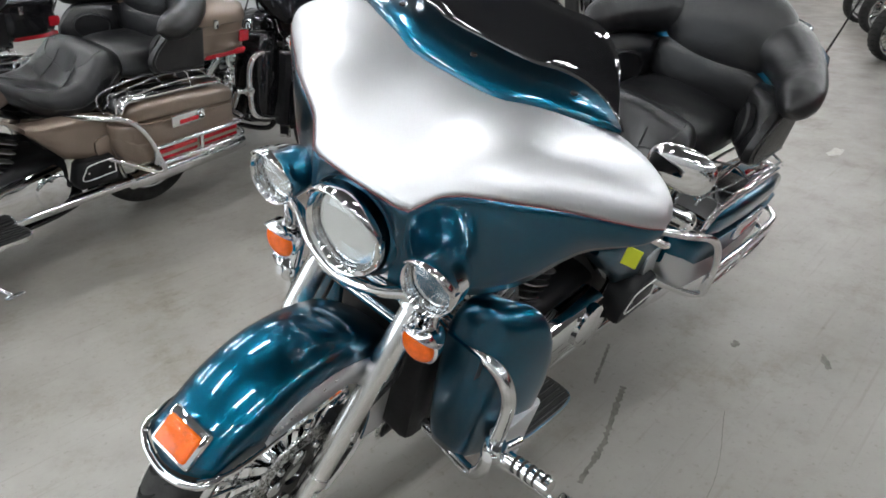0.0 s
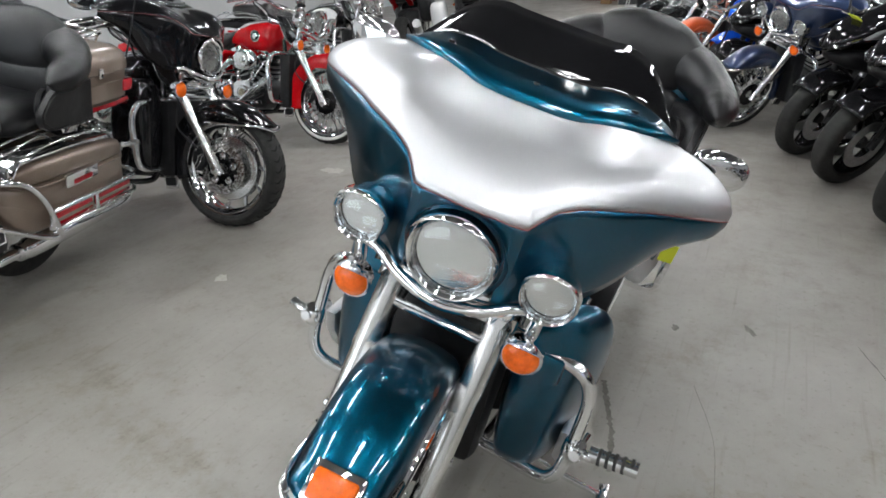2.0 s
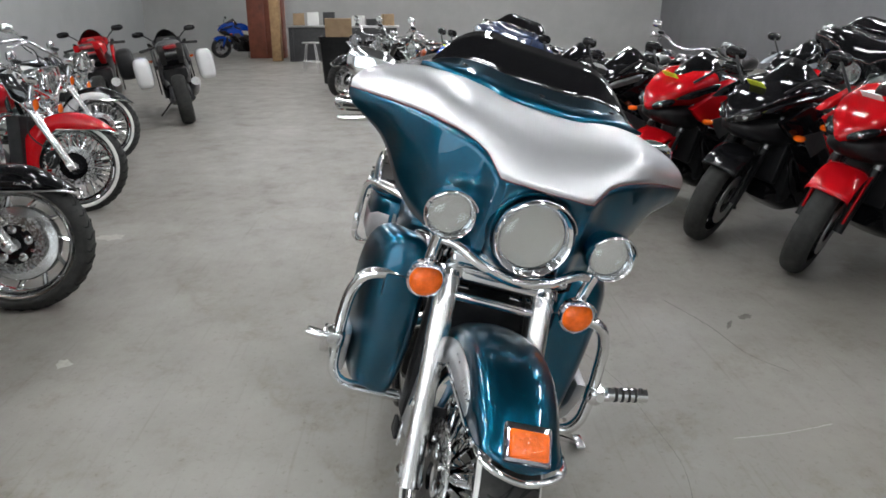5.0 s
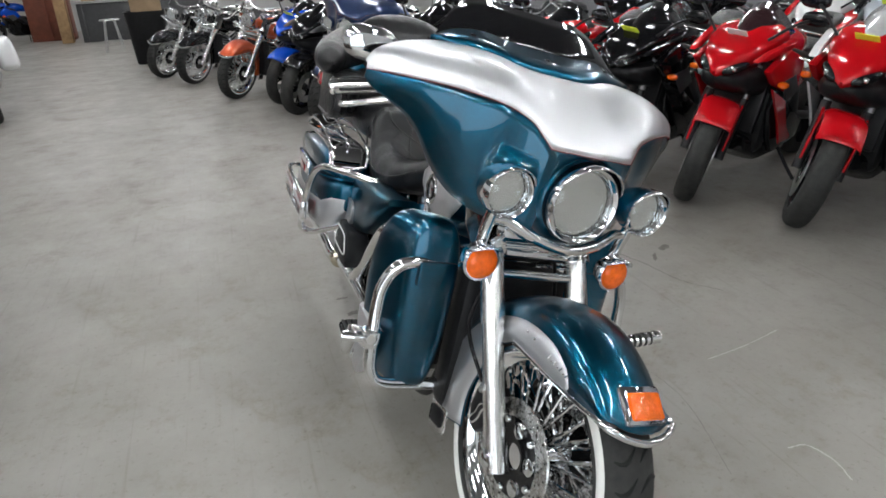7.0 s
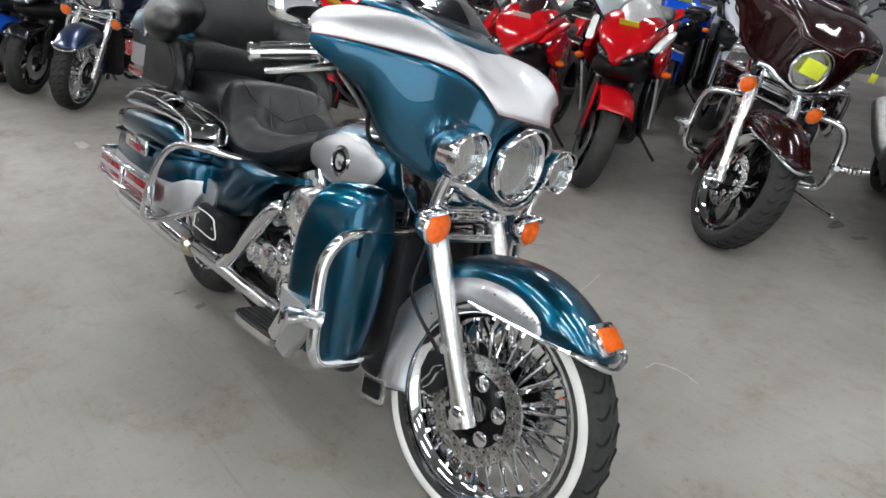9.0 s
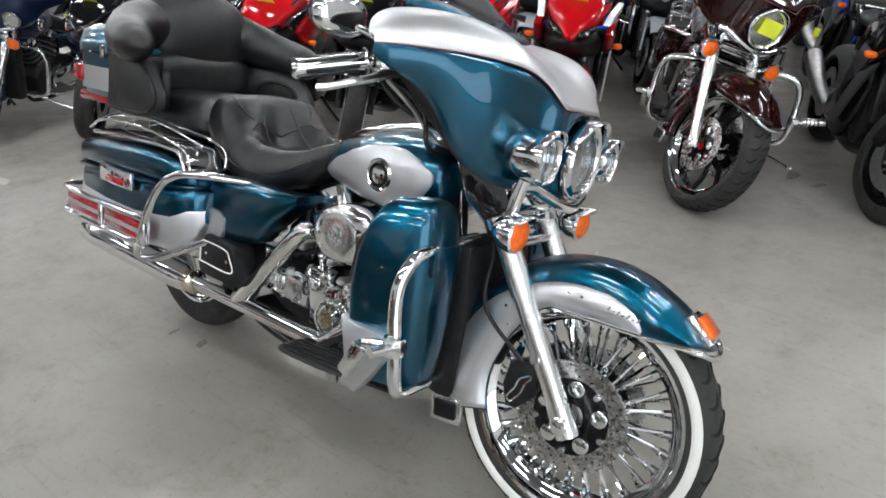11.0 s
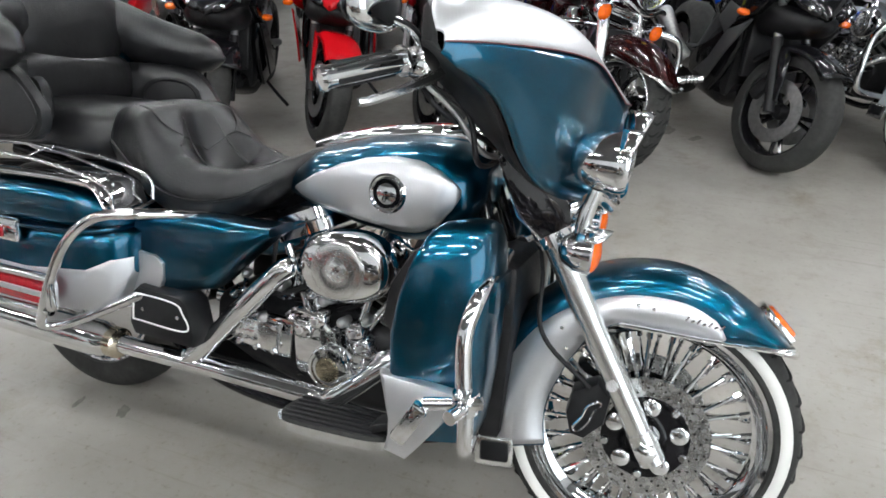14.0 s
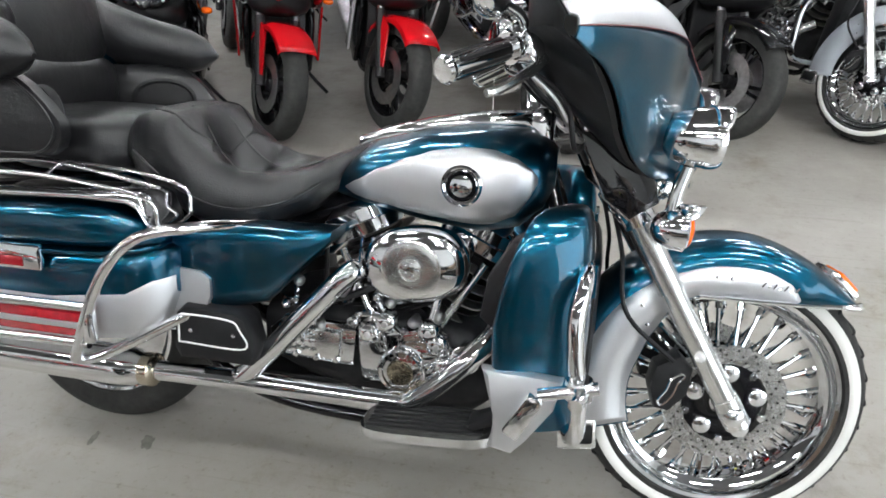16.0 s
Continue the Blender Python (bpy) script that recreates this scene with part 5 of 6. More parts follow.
TAN = metallic_paint("tan_paint", (0.20, 0.15, 0.115), 0.5, 0.4)
DARKBLUE = metallic_paint("dark_blue_paint", (0.006, 0.02, 0.07), 0.6, 0.35)
MAROON = simple("maroon_paint", (0.016, 0.003, 0.003), 0.09, vary=0.15, rough_vary=0.03, spec=0.5)
REDPAINT = simple("red_paint", (0.45, 0.004, 0.008), 0.1, vary=0.04, rough_vary=0.03, spec=0.5)
ORANGE = metallic_paint("orange_paint", (0.50, 0.07, 0.01), 0.5, 0.35)
BLUEPAINT = simple("blue_paint", (0.004, 0.06, 0.45), 0.1, vary=0.04, rough_vary=0.03, spec=0.5)
WHITEPAINT = simple("white_paint", (0.75, 0.75, 0.75), 0.3, coat=1.0, vary=0.03)
GREYPAINT = metallic_paint("grey_paint", (0.42, 0.46, 0.50), 0.3, 0.35, 0.08)
DARKGREY = simple("dark_grey_plastic", (0.05, 0.05, 0.052), 0.45, vary=0.2)
VISOR = simple("tinted_screen", (0.03, 0.012, 0.014), 0.08, coat=1.0)


def paints(main, second=None, wall=None, wheel=None):
    d = {"teal_paint": main, "silver_paint": second or main}
    if wall:
        d["whitewall_rubber"] = wall
    return d


variant("touring_motorcycle", 0.71, -1.99, 14, -4, 10, "tan touring motorcycle with black saddle and chrome rails", paints(TAN, TAN, RUBBER))
BLACKTOUR = variant("touring_motorcycle", -1.74, -1.86, 94, 4, 10, "gloss black touring motorcycle with a chrome front wheel", paints(GLOSSBLACK, GLOSSBLACK, RUBBER), {"top_case", "luggage_rack", "spotlamp", "spoke", "marker_light"})
variant("touring_motorcycle", 1.15, -3.35, 14, -4, 10, "gloss black touring motorcycle behind a tan one", paints(GLOSSBLACK, GLOSSBLACK, RUBBER))
variant("cruiser_motorcycle", -3.42, -2.36, 92, 4, 10, "red and white cruiser motorcycle with whitewall tyres", paints(REDPAINT, WHITEPAINT), NO_FAIRING | NO_CASE | NO_SHIELDS | {"side_panel"})
variant("cruiser_motorcycle", -5.05, -2.88, 92, 4, 10, "black cruiser motorcycle with white fender panels", paints(GLOSSBLACK, WHITEPAINT), NO_FAIRING | NO_CASE | NO_SHIELDS)
variant("touring_motorcycle", -5.24, 0.46, -55, 14, 10, "dark blue touring motorcycle with chrome lamps", paints(DARKBLUE, DARKBLUE, RUBBER), NO_CASE | NO_SHIELDS)
KING = variant("touring_motorcycle", -0.50, 2.20, -68, 32, 10, "dark maroon touring motorcycle with a yellow sale sticker", paints(MAROON, MAROON, RUBBER), {"top_case", "luggage_rack", "antenna", "leg_shield", "spotlamp", "backrest", "speaker_pod", "spoke", "badge_bar", "marker_light"})


def cast_wheel(root, steer, mat, n=9):
    for k in range(n):
        a = 2 * math.pi * k / n
        bm = tube([(AX + 0.04 * math.cos(a), 0, AZ + 0.04 * math.sin(a)), (AX + 0.13 * math.cos(a + 0.25), 0, AZ + 0.13 * math.sin(a + 0.25)), (AX + 0.22 * math.cos(a), 0, AZ + 0.22 * math.sin(a))], 0.012, n=8, seg=8)
        part("wheel_spoke", bm, mat, root, "", steered(steer))


cast_wheel(KING, 32, GLOSSBLACK)
cast_wheel(BLACKTOUR, 4, CHROME, 11)
for k in (-1, 1):
    part("wheel_disc", lathe([(0.03, k * 0.028), (0.05, k * 0.04), (0.12, k * 0.034), (0.165, k * 0.026), (0.17, k * 0.018), (0.03, k * 0.018)], "Y", (AX, 0, AZ), 48, loop=True), POLISHED, BLACKTOUR, "polished slotted wheel disc", steered(4))
st = part("sale_sticker", box((-0.126, 0, 0.87), (0.004, 0.11, 0.07), 0.002), TAGYELLOW, KING, "yellow sale sticker", steered(32))
variant("cruiser_motorcycle", 1.05, 2.62, -66, 20, 10, "pale grey cruiser motorcycle with whitewall tyres", paints(GREYPAINT, GREYPAINT), NO_FAIRING | NO_CASE | NO_SHIELDS | NO_BAGS)
variant("cruiser_motorcycle", -7.47, -0.27, -50, 10, 10, "orange cruiser motorcycle with chrome fork", paints(ORANGE, ORANGE, RUBBER), NO_FAIRING | NO_CASE | NO_SHIELDS | NO_BAGS | {"spotlamp", "turn_signal"})
variant("cruiser_motorcycle", -9.07, -0.76, -50, 10, 10, "black and chrome cruiser motorcycle", paints(GLOSSBLACK, GLOSSBLACK, RUBBER), NO_FAIRING | NO_CASE | NO_SHIELDS | NO_BAGS | {"spotlamp", "turn_signal"})
variant("cruiser_motorcycle", -10.0, -1.18, -50, 10, 10, "black and chrome cruiser motorcycle", paints(GLOSSBLACK, GLOSSBLACK, RUBBER), NO_FAIRING | NO_CASE | NO_SHIELDS | NO_BAGS | {"spotlamp", "turn_signal"})


def sport(name, x, y, heading, steer, lean, label, body, accent, fender, screen, naked=False, tag=True):
    """A faired sports motorcycle; front axle above the origin."""
    root = thing(name, pose(x, y, 0, 0, 0, heading) @ pose(0, 0, 0, -lean), label, "motorcycle", "parked motorcycles")
    axis = Vector((-math.sin(radians(24)), 0, math.cos(radians(24))))
    F = Matrix.Translation((0, 0, 0.3)) @ Matrix.Rotation(radians(steer), 4, axis) @ Matrix.Translation((0, 0, -0.3))
    for cx, hw, m, nm in ((0, 0.062, F, "front_wheel"), (-1.40, 0.085, None, "rear_wheel")):
        C = (cx, 0, 0.302)
        w = part(nm, lathe([(0.03, -0.06), (0.04, -0.04), (0.04, 0.04), (0.03, 0.06)], "Y", C, 18), BLACK, root, "", m)
        prof = []
        for k in range(13):
            a = math.pi * k / 12
            prof.append((0.226 + 0.076 * math.sin(a) ** 0.7, -hw * math.copysign(abs(math.cos(a)) ** 0.75, math.cos(a))))
        part("tyre", lathe(prof + [(0.218, hw * 0.75), (0.218, -hw * 0.75)], "Y", C, 56, loop=True), RUBBER, w)
        part("rim", lathe([(0.222, -hw * 0.85), (0.212, -hw * 0.8), (0.2, -hw * 0.3), (0.2, hw * 0.3), (0.212, hw * 0.8), (0.222, hw * 0.85), (0.222, 0)], "Y", C, 48, loop=True), GLOSSBLACK, w)
        for k in range(5):
            for e in (-0.13, 0.13):
                a = 2 * math.pi * k / 5 + e
                part("wheel_spoke", tube([(cx + 0.035 * math.cos(a - e), 0, 0.302 + 0.035 * math.sin(a - e)), (cx + 0.205 * math.cos(a), 0, 0.302 + 0.205 * math.sin(a))], 0.011, smooth_path=False, seg=6), GLOSSBLACK, w)
        for s in ((-1, 1) if cx == 0 else (-1,)):
            part("brake_disc", lathe([(0.09, s * 0.066), (0.155, s * 0.066), (0.155, s * 0.071), (0.09, s * 0.071)], "Y", C, 40, loop=True), STEEL, w)
            if cx == 0:
                part("caliper", box((-0.13, s * 0.08, 0.37), (0.06, 0.045, 0.11), 0.012, Matrix.Rotation(radians(30), 4, "Y")), BLACK, root, "", F)
    for s in (-1, 1):
        part("fork_leg", tube([(-0.005, s * 0.10, 0.29), (-0.155, s * 0.10, 0.62)], 0.026, smooth_path=False, seg=12), ENGINEBLACK, root, "", F)
        part("fork_tube", tube([(-0.155, s * 0.10, 0.62), (-0.235, s * 0.10, 0.80)], 0.021, smooth_path=False, seg=12), STEEL, root, "", F)
        part("fender_leg", plate([(-0.03, 0.34), (0.015, 0.35), (-0.02, 0.56), (-0.10, 0.60), (-0.10, 0.54)], s * 0.098, s * 0.112, 0.006), fender, root, "", F)
    rings = []
    for i in range(17):
        a = radians(48 + 95 * i / 16)
        r = 0.325
        rings.append([(r * q * math.cos(a), yy, 0.302 + r * q * math.sin(a)) for q, yy in ((0.86, -0.105), (0.93, -0.10), (0.985, -0.075), (1.0, -0.03), (1.0, 0.03), (0.985, 0.075), (0.93, 0.10), (0.86, 0.105))])
    thicken(part("front_fender", loft(rings, False, False), fender, root, "", F), 0.004, 0)
    # nose
    rings = []
    for px, z, w, h, n in ((0.085, 0.765, 0.012, 0.02, 2), (0.06, 0.785, 0.07, 0.045, 2.2), (0.0, 0.82, 0.15, 0.078, 2.2), (-0.10, 0.855, 0.215, 0.105, 2.4), (-0.22, 0.875, 0.24, 0.13, 2.7), (-0.34, 0.87, 0.225, 0.145, 3)):
        rings.append([Vector((p.x - 0.10 * max(0, (z - p.z) / h) * 0.4, p.y * (0.68 + 0.32 * (p.z - z) / h), p.z)) for p in sring((px, 0, z), w, h, (0, 1, 0), (0, 0, 1), n, 28)])
    nose = part("nose_fairing", loft(rings), body, root)
    part("nose_stripe", plate([(0.06, 0.815), (-0.02, 0.89), (-0.10, 0.945), (-0.10, 0.93), (-0.02, 0.872), (0.055, 0.79)], -0.03, 0.03, 0.006), accent if accent is not body else DARKGREY, root)
    part("nose_lower", loft([sring((px, 0, z), w, h, (0, 1, 0), (0, 0, 1), 2.6, 24) for px, z, w, h in ((0.055, 0.745, 0.02, 0.012), (0.02, 0.735, 0.09, 0.04), (-0.08, 0.72, 0.15, 0.07), (-0.25, 0.70, 0.17, 0.09))]), BLACK, root)
    for s in (-1, 1):
        part("headlamp", blob((0.022, s * 0.085, 0.808), (0.06, 0.15, 0.05), 2.4, 18, 10, Matrix.Rotation(radians(s * 48), 4, "Z") @ Matrix.Rotation(radians(s * 22), 4, "X")), GLOSSBLACK, root, "dark headlamp unit")
        part("lamp_lens", blob((0.048, s * 0.082, 0.806), (0.03, 0.045, 0.028), 2.2, 14, 8), REFLECTOR, root)
        part("upper_trim", plate([(0.0, 0.86), (-0.10, 0.90), (-0.32, 0.955), (-0.30, 0.91), (-0.10, 0.86)], s * 0.165, s * 0.205, 0.008, Matrix.Rotation(radians(s * -9), 4, "Z")), accent, nose)
        if not naked:
            part("side_fairing", plate([(-0.08, 0.80), (-0.30, 0.90), (-0.52, 0.83), (-0.62, 0.68), (-0.50, 0.62), (-0.34, 0.66), (-0.18, 0.72)], s * 0.185, s * 0.235, 0.02), body, root, "faired side panel")
            part("lower_fairing", plate([(-0.34, 0.655), (-0.50, 0.615), (-0.66, 0.46), (-0.88, 0.40), (-0.84, 0.28), (-0.52, 0.24), (-0.40, 0.36), (-0.31, 0.54)], s * 0.16, s * 0.20, 0.02), GLOSSBLACK, root)
            part("side_insert", plate([(-0.28, 0.72), (-0.45, 0.74), (-0.54, 0.64), (-0.42, 0.58)], s * 0.228, s * 0.239, 0.004), DARKGREY, root)
            part("side_blade", plate([(-0.16, 0.70), (-0.40, 0.60), (-0.52, 0.42), (-0.66, 0.32), (-0.48, 0.32), (-0.36, 0.50)], s * 0.225, s * 0.238, 0.005), accent, root)
        sig = part("turn_signal", blob((-0.22, s * 0.265, 0.72), (0.07, 0.06, 0.035), 2.4, 14, 8), AMBER, root)
        part("stalk", tube([(-0.24, s * 0.2, 0.72), (-0.22, s * 0.25, 0.72)], 0.008, smooth_path=False), BLACK, root)
        part("mirror", blob((-0.24, s * 0.33, 1.08), (0.05, 0.15, 0.075), 2.6, 18, 10), GLOSSBLACK, root)
        part("mirror_arm", tube([(-0.14, s * 0.15, 0.95), (-0.18, s * 0.25, 1.04), (-0.23, s * 0.31, 1.07)], 0.008), BLACK, root)
        part("handle_grip", tube([(-0.36, s * 0.22, 0.90), (-0.42, s * 0.37, 0.885)], 0.018, smooth_path=False), RUBBER, root, "", F)
        part("handlebar", tube([(-0.27, s * 0.08, 0.90), (-0.33, s * 0.17, 0.905), (-0.37, s * 0.25, 0.898)], 0.011), BLACK, root, "", F)
        part("lever", tube([(-0.31, s * 0.2, 0.89), (-0.34, s * 0.36, 0.875)], 0.006, smooth_path=False), POLISHED, root, "", F)
        part("frame_spar", tube([(-0.28, s * 0.10, 0.78), (-0.6, s * 0.16, 0.66), (-0.86, s * 0.13, 0.42)], 0.035, n=14), DARKGREY, root)
        part("swing_arm", tube([(-0.86, s * 0.10, 0.40), (-1.40, s * 0.12, 0.302)], 0.028, smooth_path=False), DARKGREY, root)
        part("tail_panel", plate([(-0.98, 0.78), (-1.25, 0.90), (-1.52, 0.97), (-1.50, 0.90), (-1.25, 0.80), (-1.02, 0.70)], s * 0.07, s * 0.14, 0.015), body, root)
    rings = []
    for i in range(15):
        u = -1 + 2 * i / 14
        q = 1 - abs(u) ** 2.5
        rings.append([(-0.06 - 0.30 * f - 0.10 * abs(u) ** 2, u * (0.13 + 0.03 * f), 0.91 + (0.20 * f ** 0.8) * (0.35 + 0.65 * q) - 0.02 * abs(u)) for f in (0, 0.25, 0.5, 0.75, 1)])
    ws = thicken(part("windscreen", loft(rings, False, False), screen, root), 0.004, 0)
    tk = part("fuel_tank", loft([sring((px, 0, z), w, h, (0, 1, 0), (0, 0, 1), 2.6, 28) for px, z, w, h in ((-0.36, 0.84, 0.06, 0.03), (-0.40, 0.86, 0.13, 0.075), (-0.52, 0.88, 0.165, 0.105), (-0.68, 0.865, 0.16, 0.10), (-0.82, 0.82, 0.11, 0.07), (-0.90, 0.79, 0.07, 0.04))]), body, root)
    part("tank_cap", lathe([(0.04, 0), (0.042, 0.01), (0.03, 0.016), (0.001, 0.016)], "Z", (-0.54, 0, 0.982), 20), STEEL, root)
    part("rider_seat", blob((-1.02, 0, 0.80), (0.38, 0.27, 0.09), 3.0), LEATHER, root)
    part("passenger_seat", blob((-1.33, 0, 0.92), (0.28, 0.2, 0.07), 3.0, m=Matrix.Rotation(radians(14), 4, "Y")), LEATHER, root)
    part("tail_lamp", blob((-1.52, 0, 0.935), (0.05, 0.16, 0.05), 2.6, 16, 8), REDLENS, root)
    part("engine", box((-0.60, 0, 0.44), (0.46, 0.32, 0.40), 0.05), ENGINEBLACK, root)
    part("engine_cover", lathe([(0.09, 0.15), (0.09, 0.18), (0.07, 0.19), (0.001, 0.19)], "Y", (-0.66, 0, 0.40), 24), DARKGREY, root)
    part("radiator", box((-0.31, 0, 0.55), (0.05, 0.30, 0.32), 0.015, Matrix.Rotation(radians(-12), 4, "Y")), BLACK, root)
    part("belly_pan", loft([sring((px, 0, z), w, h, (0, 1, 0), (0, 0, 1), 3, 24) for px, z, w, h in ((-0.34, 0.30, 0.10, 0.05), (-0.45, 0.27, 0.17, 0.09), (-0.80, 0.25, 0.16, 0.08), (-0.92, 0.27, 0.08, 0.04))]), GLOSSBLACK if not naked else DARKGREY, root)
    part("muffler", tube([(-0.95, -0.15, 0.30), (-1.15, -0.18, 0.36), (-1.45, -0.2, 0.50)], (0.04, 0.055), seg=16), STEEL, root)
    part("side_stand", tube([(-0.75, 0.14, 0.22), (-0.72, 0.24, 0.12), (-0.70, 0.31, 0.058)], 0.011), BLACK, root)
    if tag:
        part("price_tag", box((-0.09, 0.0, 0.965), (0.075, 0.11, 0.004), 0.0, Matrix.Rotation(radians(-38), 4, "Y")), tag if tag is not True else TAGYELLOW, root, "paper sale tag")
    return root


sport("sport_motorcycle", -1.48, 2.34, -66, 22, 8, "red and white sports motorcycle with a clear screen", REDPAINT, WHITEPAINT, REDPAINT, simple("clear_screen", (0.45, 0.45, 0.45), 0.1, coat=1.0))
sport("sport_motorcycle", -2.08, 2.10, -66, 22, 8, "red sports motorcycle with a dark red screen", REDPAINT, REDPAINT, REDPAINT, VISOR, tag=PAPER)
sport("sport_motorcycle", -2.65, 1.80, -66, 22, 8, "black sports motorcycle with a yellow sale tag", GLOSSBLACK, GLOSSBLACK, GLOSSBLACK, SMOKE)
sport("sport_motorcycle", -3.23, 1.51, -62, 22, 8, "red and black sports motorcycle with a yellow sale tag", REDPAINT, GLOSSBLACK, REDPAINT, SMOKE)
sport("sport_motorcycle", -3.91, 1.23, -62, 20, 8, "black sports motorcycle with a white sale tag", GLOSSBLACK, DARKGREY, GLOSSBLACK, SMOKE, tag=PAPER)
sport("sport_motorcycle", -4.52, 1.0, -60, 20, 8, "black sports motorcycle with a yellow sale tag", GLOSSBLACK, GLOSSBLACK, GLOSSBLACK, SMOKE)
sport("sport_motorcycle", -6.03, 0.30, -56, 14, 8, "black naked motorcycle beside a blue one", GLOSSBLACK, DARKGREY, GLOSSBLACK, SMOKE, True, False)
sport("sport_motorcycle", -6.72, 0.22, -56, 14, 8, "blue sports motorcycle with a yellow sale tag", BLUEPAINT, GLOSSBLACK, BLUEPAINT, SMOKE)
sport("sport_motorcycle", 0.30, 2.52, -66, 20, 8, "black sport-touring motorcycle with a dark screen", GLOSSBLACK, DARKGREY, GLOSSBLACK, SMOKE, False, False)
# second row behind
sport("sport_motorcycle", -3.30, 3.90, -66, 10, 8, "white and red sports motorcycle behind others", WHITEPAINT, REDPAINT, WHITEPAINT, SMOKE)
sport("sport_motorcycle", -2.30, 4.30, -66, 10, 8, "blue sports motorcycle in the second row", BLUEPAINT, WHITEPAINT, BLUEPAINT, SMOKE)
sport("sport_motorcycle", -1.15, 4.35, -66, 10, 8, "white and grey sports motorcycle", WHITEPAINT, DARKGREY, WHITEPAINT, SMOKE)
sport("sport_motorcycle", -0.20, 4.40, -66, 10, 8, "blue and black sports motorcycle", BLUEPAINT, GLOSSBLACK, BLUEPAINT, SMOKE)
sport("sport_motorcycle", 0.70, 4.60, -66, 10, 8, "black sports motorcycle in the second row", GLOSSBLACK, DARKGREY, GLOSSBLACK, SMOKE, False, False)
BACK = sport("sport_motorcycle", -1.7, 5.9, -66, 10, 8, "black and grey sports motorcycle by the wall", GLOSSBLACK, GREYPAINT, GLOSSBLACK, SMOKE, False, False)
for x, y in ((-0.7, 6.0), (0.3, 6.1), (1.3, 6.2), (-2.7, 5.8), (-3.7, 5.6), (-4.9, 5.2), (1.75, 4.75), (-5.3, 3.4)):
    copy_thing(BACK, pose(x, y, 0, 0, 0, -66) @ pose(0, 0, 0, -8))
WB = sport("sport_motorcycle", -1.75, 4.3, -66, 10, 8, "silver sports motorcycle with a yellow tag", GREYPAINT, GLOSSBLACK, GREYPAINT, SMOKE)
for x, y in ((0.25, 4.45), (-2.85, 4.1)):
    copy_thing(WB, pose(x, y, 0, 0, 0, -66) @ pose(0, 0, 0, -8))
variant("cruiser_motorcycle", 1.75, 2.95, -66, 10, 10, "black and chrome cruiser motorcycle", paints(GLOSSBLACK, GLOSSBLACK, RUBBER), NO_FAIRING | NO_CASE | NO_SHIELDS | NO_BAGS)
variant("touring_motorcycle", -4.3, 3.3, -60, 10, 10, "gloss black touring motorcycle behind others", paints(GLOSSBLACK, GLOSSBLACK, RUBBER), NO_CASE | NO_SHIELDS)
variant("cruiser_motorcycle", -6.0, 2.4, -56, 10, 10, "black cruiser motorcycle in the second row", paints(GLOSSBLACK, GLOSSBLACK, RUBBER), NO_FAIRING | NO_CASE | NO_SHIELDS | NO_BAGS)


def side_boxes(root, mat):
    for s in (-1, 1):
        part("side_case", blob((-1.38, s * 0.36, 0.68), (0.46, 0.2, 0.36), 4.0), mat, root, "hard side case")


w1 = sport("sport_touring_motorcycle", -8.65, -3.30, 200, 5, 8, "dark touring motorcycle with white side cases", DARKGREY, GLOSSBLACK, GLOSSBLACK, SMOKE, False, False)
side_boxes(w1, WHITEPAINT)
w2 = sport("sport_touring_motorcycle", -8.5, -4.2, 200, 5, 8, "dark red touring motorcycle with black cases", REDPAINT, GLOSSBLACK, GLOSSBLACK, SMOKE, False, False)
side_boxes(w2, BLACK)
sport("sport_motorcycle", -19.5, -5.6, -60, 10, 8, "blue sports motorcycle by the far wall", BLUEPAINT, GLOSSBLACK, BLUEPAINT, SMOKE, False, False)

# ---- far end of the hall ----
WOOD = simple("red_brown_wood", (0.16, 0.045, 0.025), 0.45, vary=0.3, scale=5)
PINE = simple("pale_wood", (0.35, 0.22, 0.11), 0.6, vary=0.25, scale=7)
CARD = simple("cardboard", (0.36, 0.25, 0.15), 0.8, vary=0.15, scale=6)
cab = thing("wardrobe_cabinet", pose(-19.6, -4.25, 0), "tall red-brown wooden cabinet against the far wall", "cabinet")
part("body", box((0, 0, 1.0), (0.5, 1.0, 2.0), 0.01), WOOD, cab)
for y in (-0.25, 0.25):
    part("door", box((0.26, y, 1.0), (0.025, 0.47, 1.9), 0.006), WOOD, cab)
post = thing("timber_post", pose(-18.3, -3.75, 0), "pale timber post standing on the floor", "post")
part("shaft", box((0, 0, 1.3), (0.3, 0.25, 2.6), 0.01), PINE, post)
bench = thing("work_counter", pose(-18.2, -1.9, 0), "long grey work counter with clutter", "counter")
part("top", box((0, 0, 0.92), (0.8, 3.0, 0.05), 0.01), STEEL, bench)
part("front_panel", box((0.3, 0, 0.45), (0.04, 2.9, 0.88), 0.005), DARKGREY, bench)
for y in (-1.35, 1.35):
    part("side_panel", box((0, y, 0.45), (0.7, 0.05, 0.88), 0.005), DARKGREY, bench)
rng = random.Random(5)
for k in range(7):
    c = thing("storage_box", pose(-18.2 + rng.uniform(-0.15, 0.15), -3.1 + 0.4 * k, 0.945, 0, 0, rng.uniform(-20, 20)), "small cardboard box lying on the counter", "box", "boxes on the counter")
    hgt = rng.uniform(0.12, 0.35)
    part("carton", box((0, 0, hgt / 2), (0.25, 0.3, hgt), 0.006), (CARD, PAPER, DARKGREY)[k % 3], c)
    part("flap", box((0, 0.08, hgt + 0.004), (0.24, 0.14, 0.006)), (CARD, PAPER, DARKGREY)[k % 3], c)
stl = thing("stool", pose(-14.9, -2.35, 0), "low metal stool on the concrete floor", "stool")
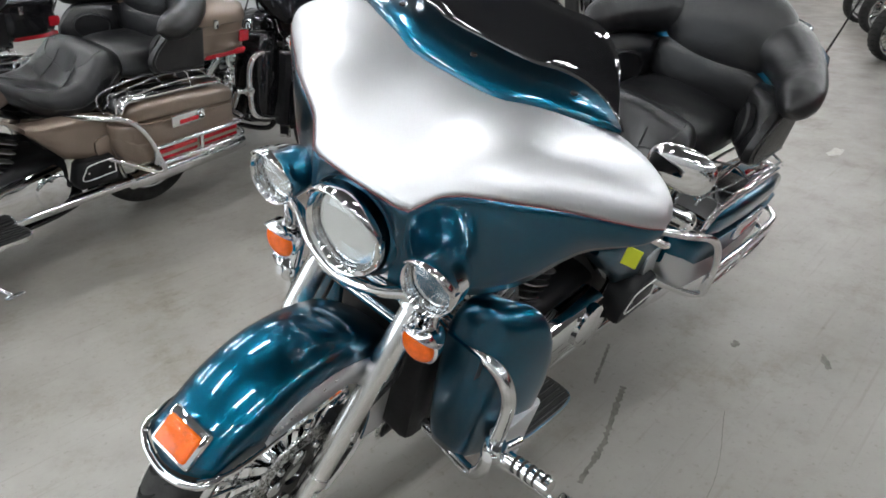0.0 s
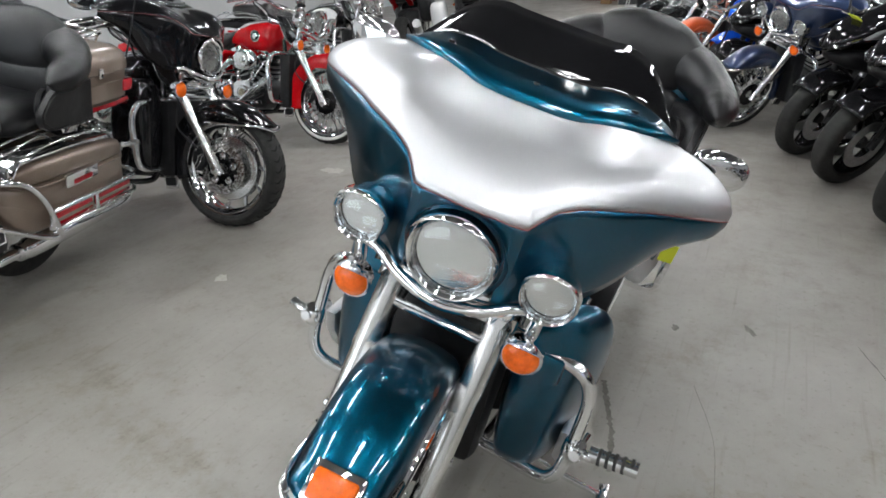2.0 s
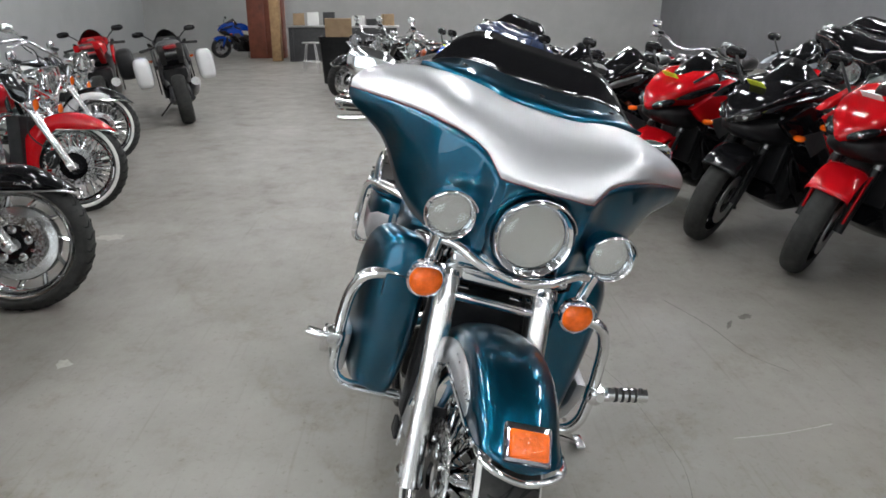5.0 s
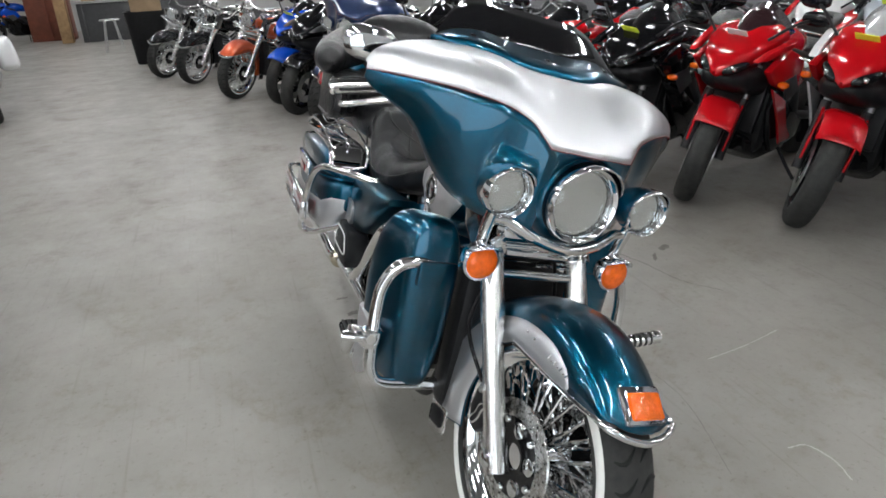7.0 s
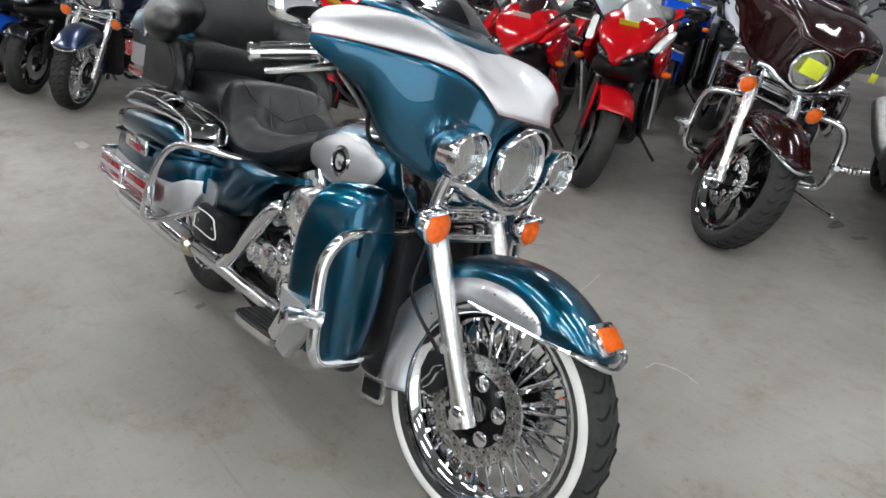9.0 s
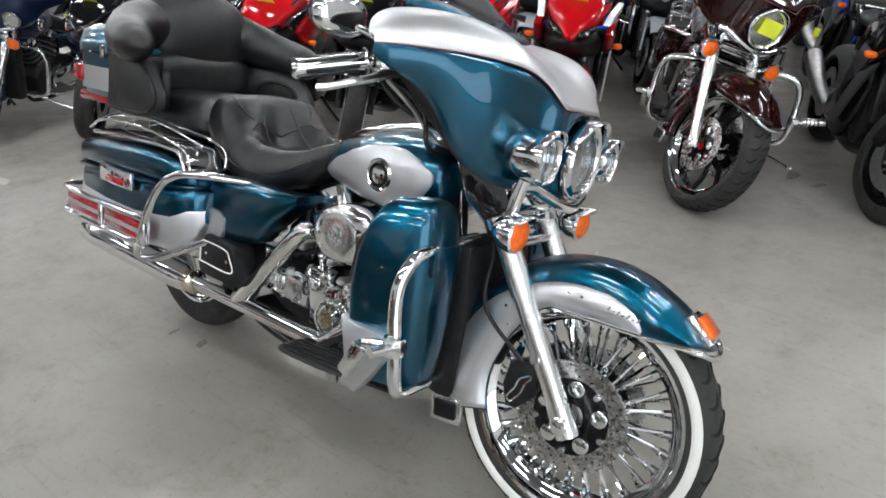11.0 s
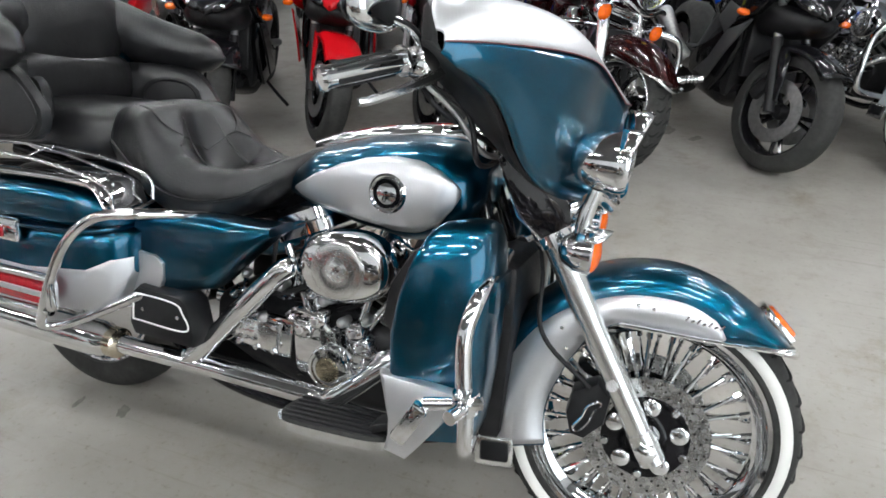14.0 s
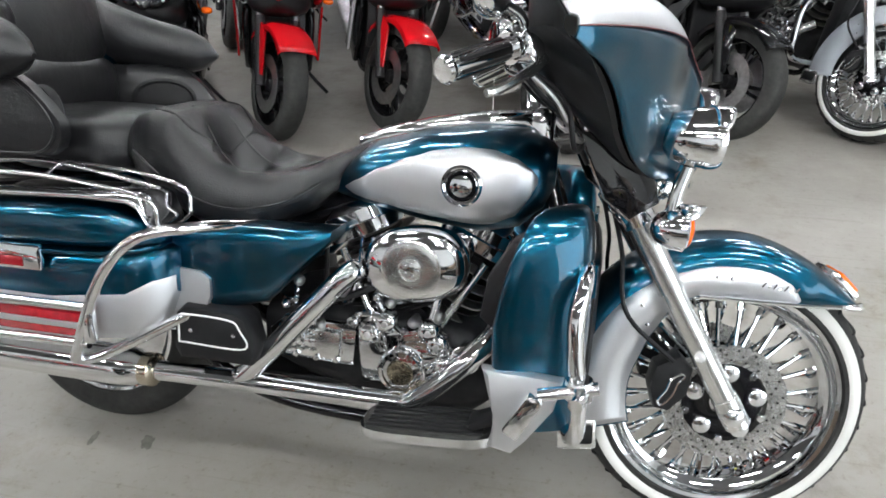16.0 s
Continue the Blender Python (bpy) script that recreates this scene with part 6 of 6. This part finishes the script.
part("seat", lathe([(0.001, 0.62), (0.19, 0.62), (0.2, 0.635), (0.19, 0.65), (0.001, 0.65)], "Z", (0, 0, 0), 24), STEEL, stl)
for k in range(4):
    a = math.pi / 4 + math.pi / 2 * k
    part("leg", tube([(0.13 * math.cos(a), 0.13 * math.sin(a), 0.62), (0.24 * math.cos(a), 0.24 * math.sin(a), 0)], 0.013, smooth_path=False), STEEL, stl)
part("foot_ring", tube([(0.2 * math.cos(2 * math.pi * k / 12), 0.2 * math.sin(2 * math.pi * k / 12), 0.22) for k in range(13)], 0.009, smooth_path=False, seg=6), STEEL, stl)
bn = thing("waste_bin", pose(-12.3, -1.45, 0), "tall black bin with cardboard sticking out", "bin")
part("barrel", loft([sring((0, 0, z), a, a, (1, 0, 0), (0, 1, 0), 6, 28) for z, a in ((0, 0.26), (0.02, 0.28), (0.85, 0.34), (0.87, 0.35), (0.87, 0.33), (0.1, 0.27))]), BLACK, bn)
part("cardboard_sheet", box((0, 0.02, 0.9), (0.05, 0.5, 0.6), 0.0, Matrix.Rotation(radians(12), 4, "Y")), CARD, bn)
# marks on the floor
MARK = simple("floor_stain", (0.15, 0.142, 0.128), 0.6, vary=0.3, scale=30)
PALE = simple("pale_scuff", (0.46, 0.45, 0.42), 0.6, vary=0.15, scale=40)


def floor_blot(x, y, a, b, turn, mat, label, seed):
    r = random.Random(seed)
    bm = bmesh.new()
    vs = []
    for k in range(18):
        t = 2 * math.pi * k / 18
        q = r.uniform(0.6, 1.1)
        vs.append(bm.verts.new((a * q * math.cos(t), b * q * math.sin(t), 0)))
    bm.faces.new(vs)
    ob = part("floor_mark", bm, mat, None, "", pose(x, y, 0.0015, 0, 0, turn))
    return tagged(ob, label, "stain", kind="structure")


def floor_line(pts, w, mat, label, seed):
    r = random.Random(seed)
    p = spline([(x, y, 0.0015) for x, y in pts], 14 * len(pts))
    bm = bmesh.new()
    prev = None
    for i, q in enumerate(p):
        d = (p[min(i + 1, len(p) - 1)] - p[max(i - 1, 0)]).normalized()
        n = Vector((-d.y, d.x, 0))
        c = q + n * r.gauss(0, min(w * 0.3, 0.0012))
        ww = w * r.uniform(0.4, 1.0)
        cur = (bm.verts.new(c - n * ww), bm.verts.new(c + n * ww))
        if prev:
            bm.faces.new((prev[0], prev[1], cur[1], cur[0]))
        prev = cur
    ob = part("floor_crack", bm, mat, None)
    return tagged(ob, label, "crack", kind="structure")


floor_line([(-1.22, 0.67), (-0.95, 0.76), (-0.70, 0.79), (-0.41, 0.81), (-0.06, 0.71)], 0.0014, MARK, "hairline crack in the concrete", 1)
floor_line([(-1.74, 1.20), (-1.43, 1.31), (-1.17, 1.36), (-1.01, 1.46)], 0.003, MARK, "dark crack in the concrete", 2)
floor_line([(-0.09, 0.94), (-0.08, 1.0), (0.0, 1.02), (0.08, 1.0)], 0.003, PALE, "pale curved scratch in the concrete", 3)
floor_line([(-0.58, 1.04), (-0.605, 1.23), (-0.65, 1.42)], 0.0025, PALE, "pale scratch in the concrete", 4)
floor_line([(-1.12, 0.38), (-0.99, 0.42), (-0.84, 0.47), (-0.67, 0.50)], 0.012, MARK, "dark tyre streak on the concrete", 5)
floor_line([(-1.30, 0.22), (-1.07, 0.30)], 0.007, MARK, "dark tyre streak on the concrete", 6)
for k, (x, y, a, b) in enumerate([(-1.60, 0.55, 0.03, 0.015), (-1.70, 0.82, 0.05, 0.015), (-0.06, 2.86, 0.06, 0.035), (-0.22, 2.95, 0.10, 0.04), (-1.52, 1.52, 0.05, 0.025), (-1.44, 1.41, 0.05, 0.012), (-1.63, -0.12, 0.012, 0.03), (-1.47, -0.10, 0.02, 0.03)]):
    floor_blot(x, y, a, b, 30 * k, MARK, "small dark oil stain on the concrete", 10 + k)
for k, (x, y, a, b) in enumerate([(-4.10, 0.18, 0.10, 0.05), (-1.175, -1.44, 0.05, 0.035), (-2.8, -1.92, 0.10, 0.07)]):
    floor_blot(x, y, a, b, 40 * k, PALE, "pale worn patch on the concrete", 30 + k)
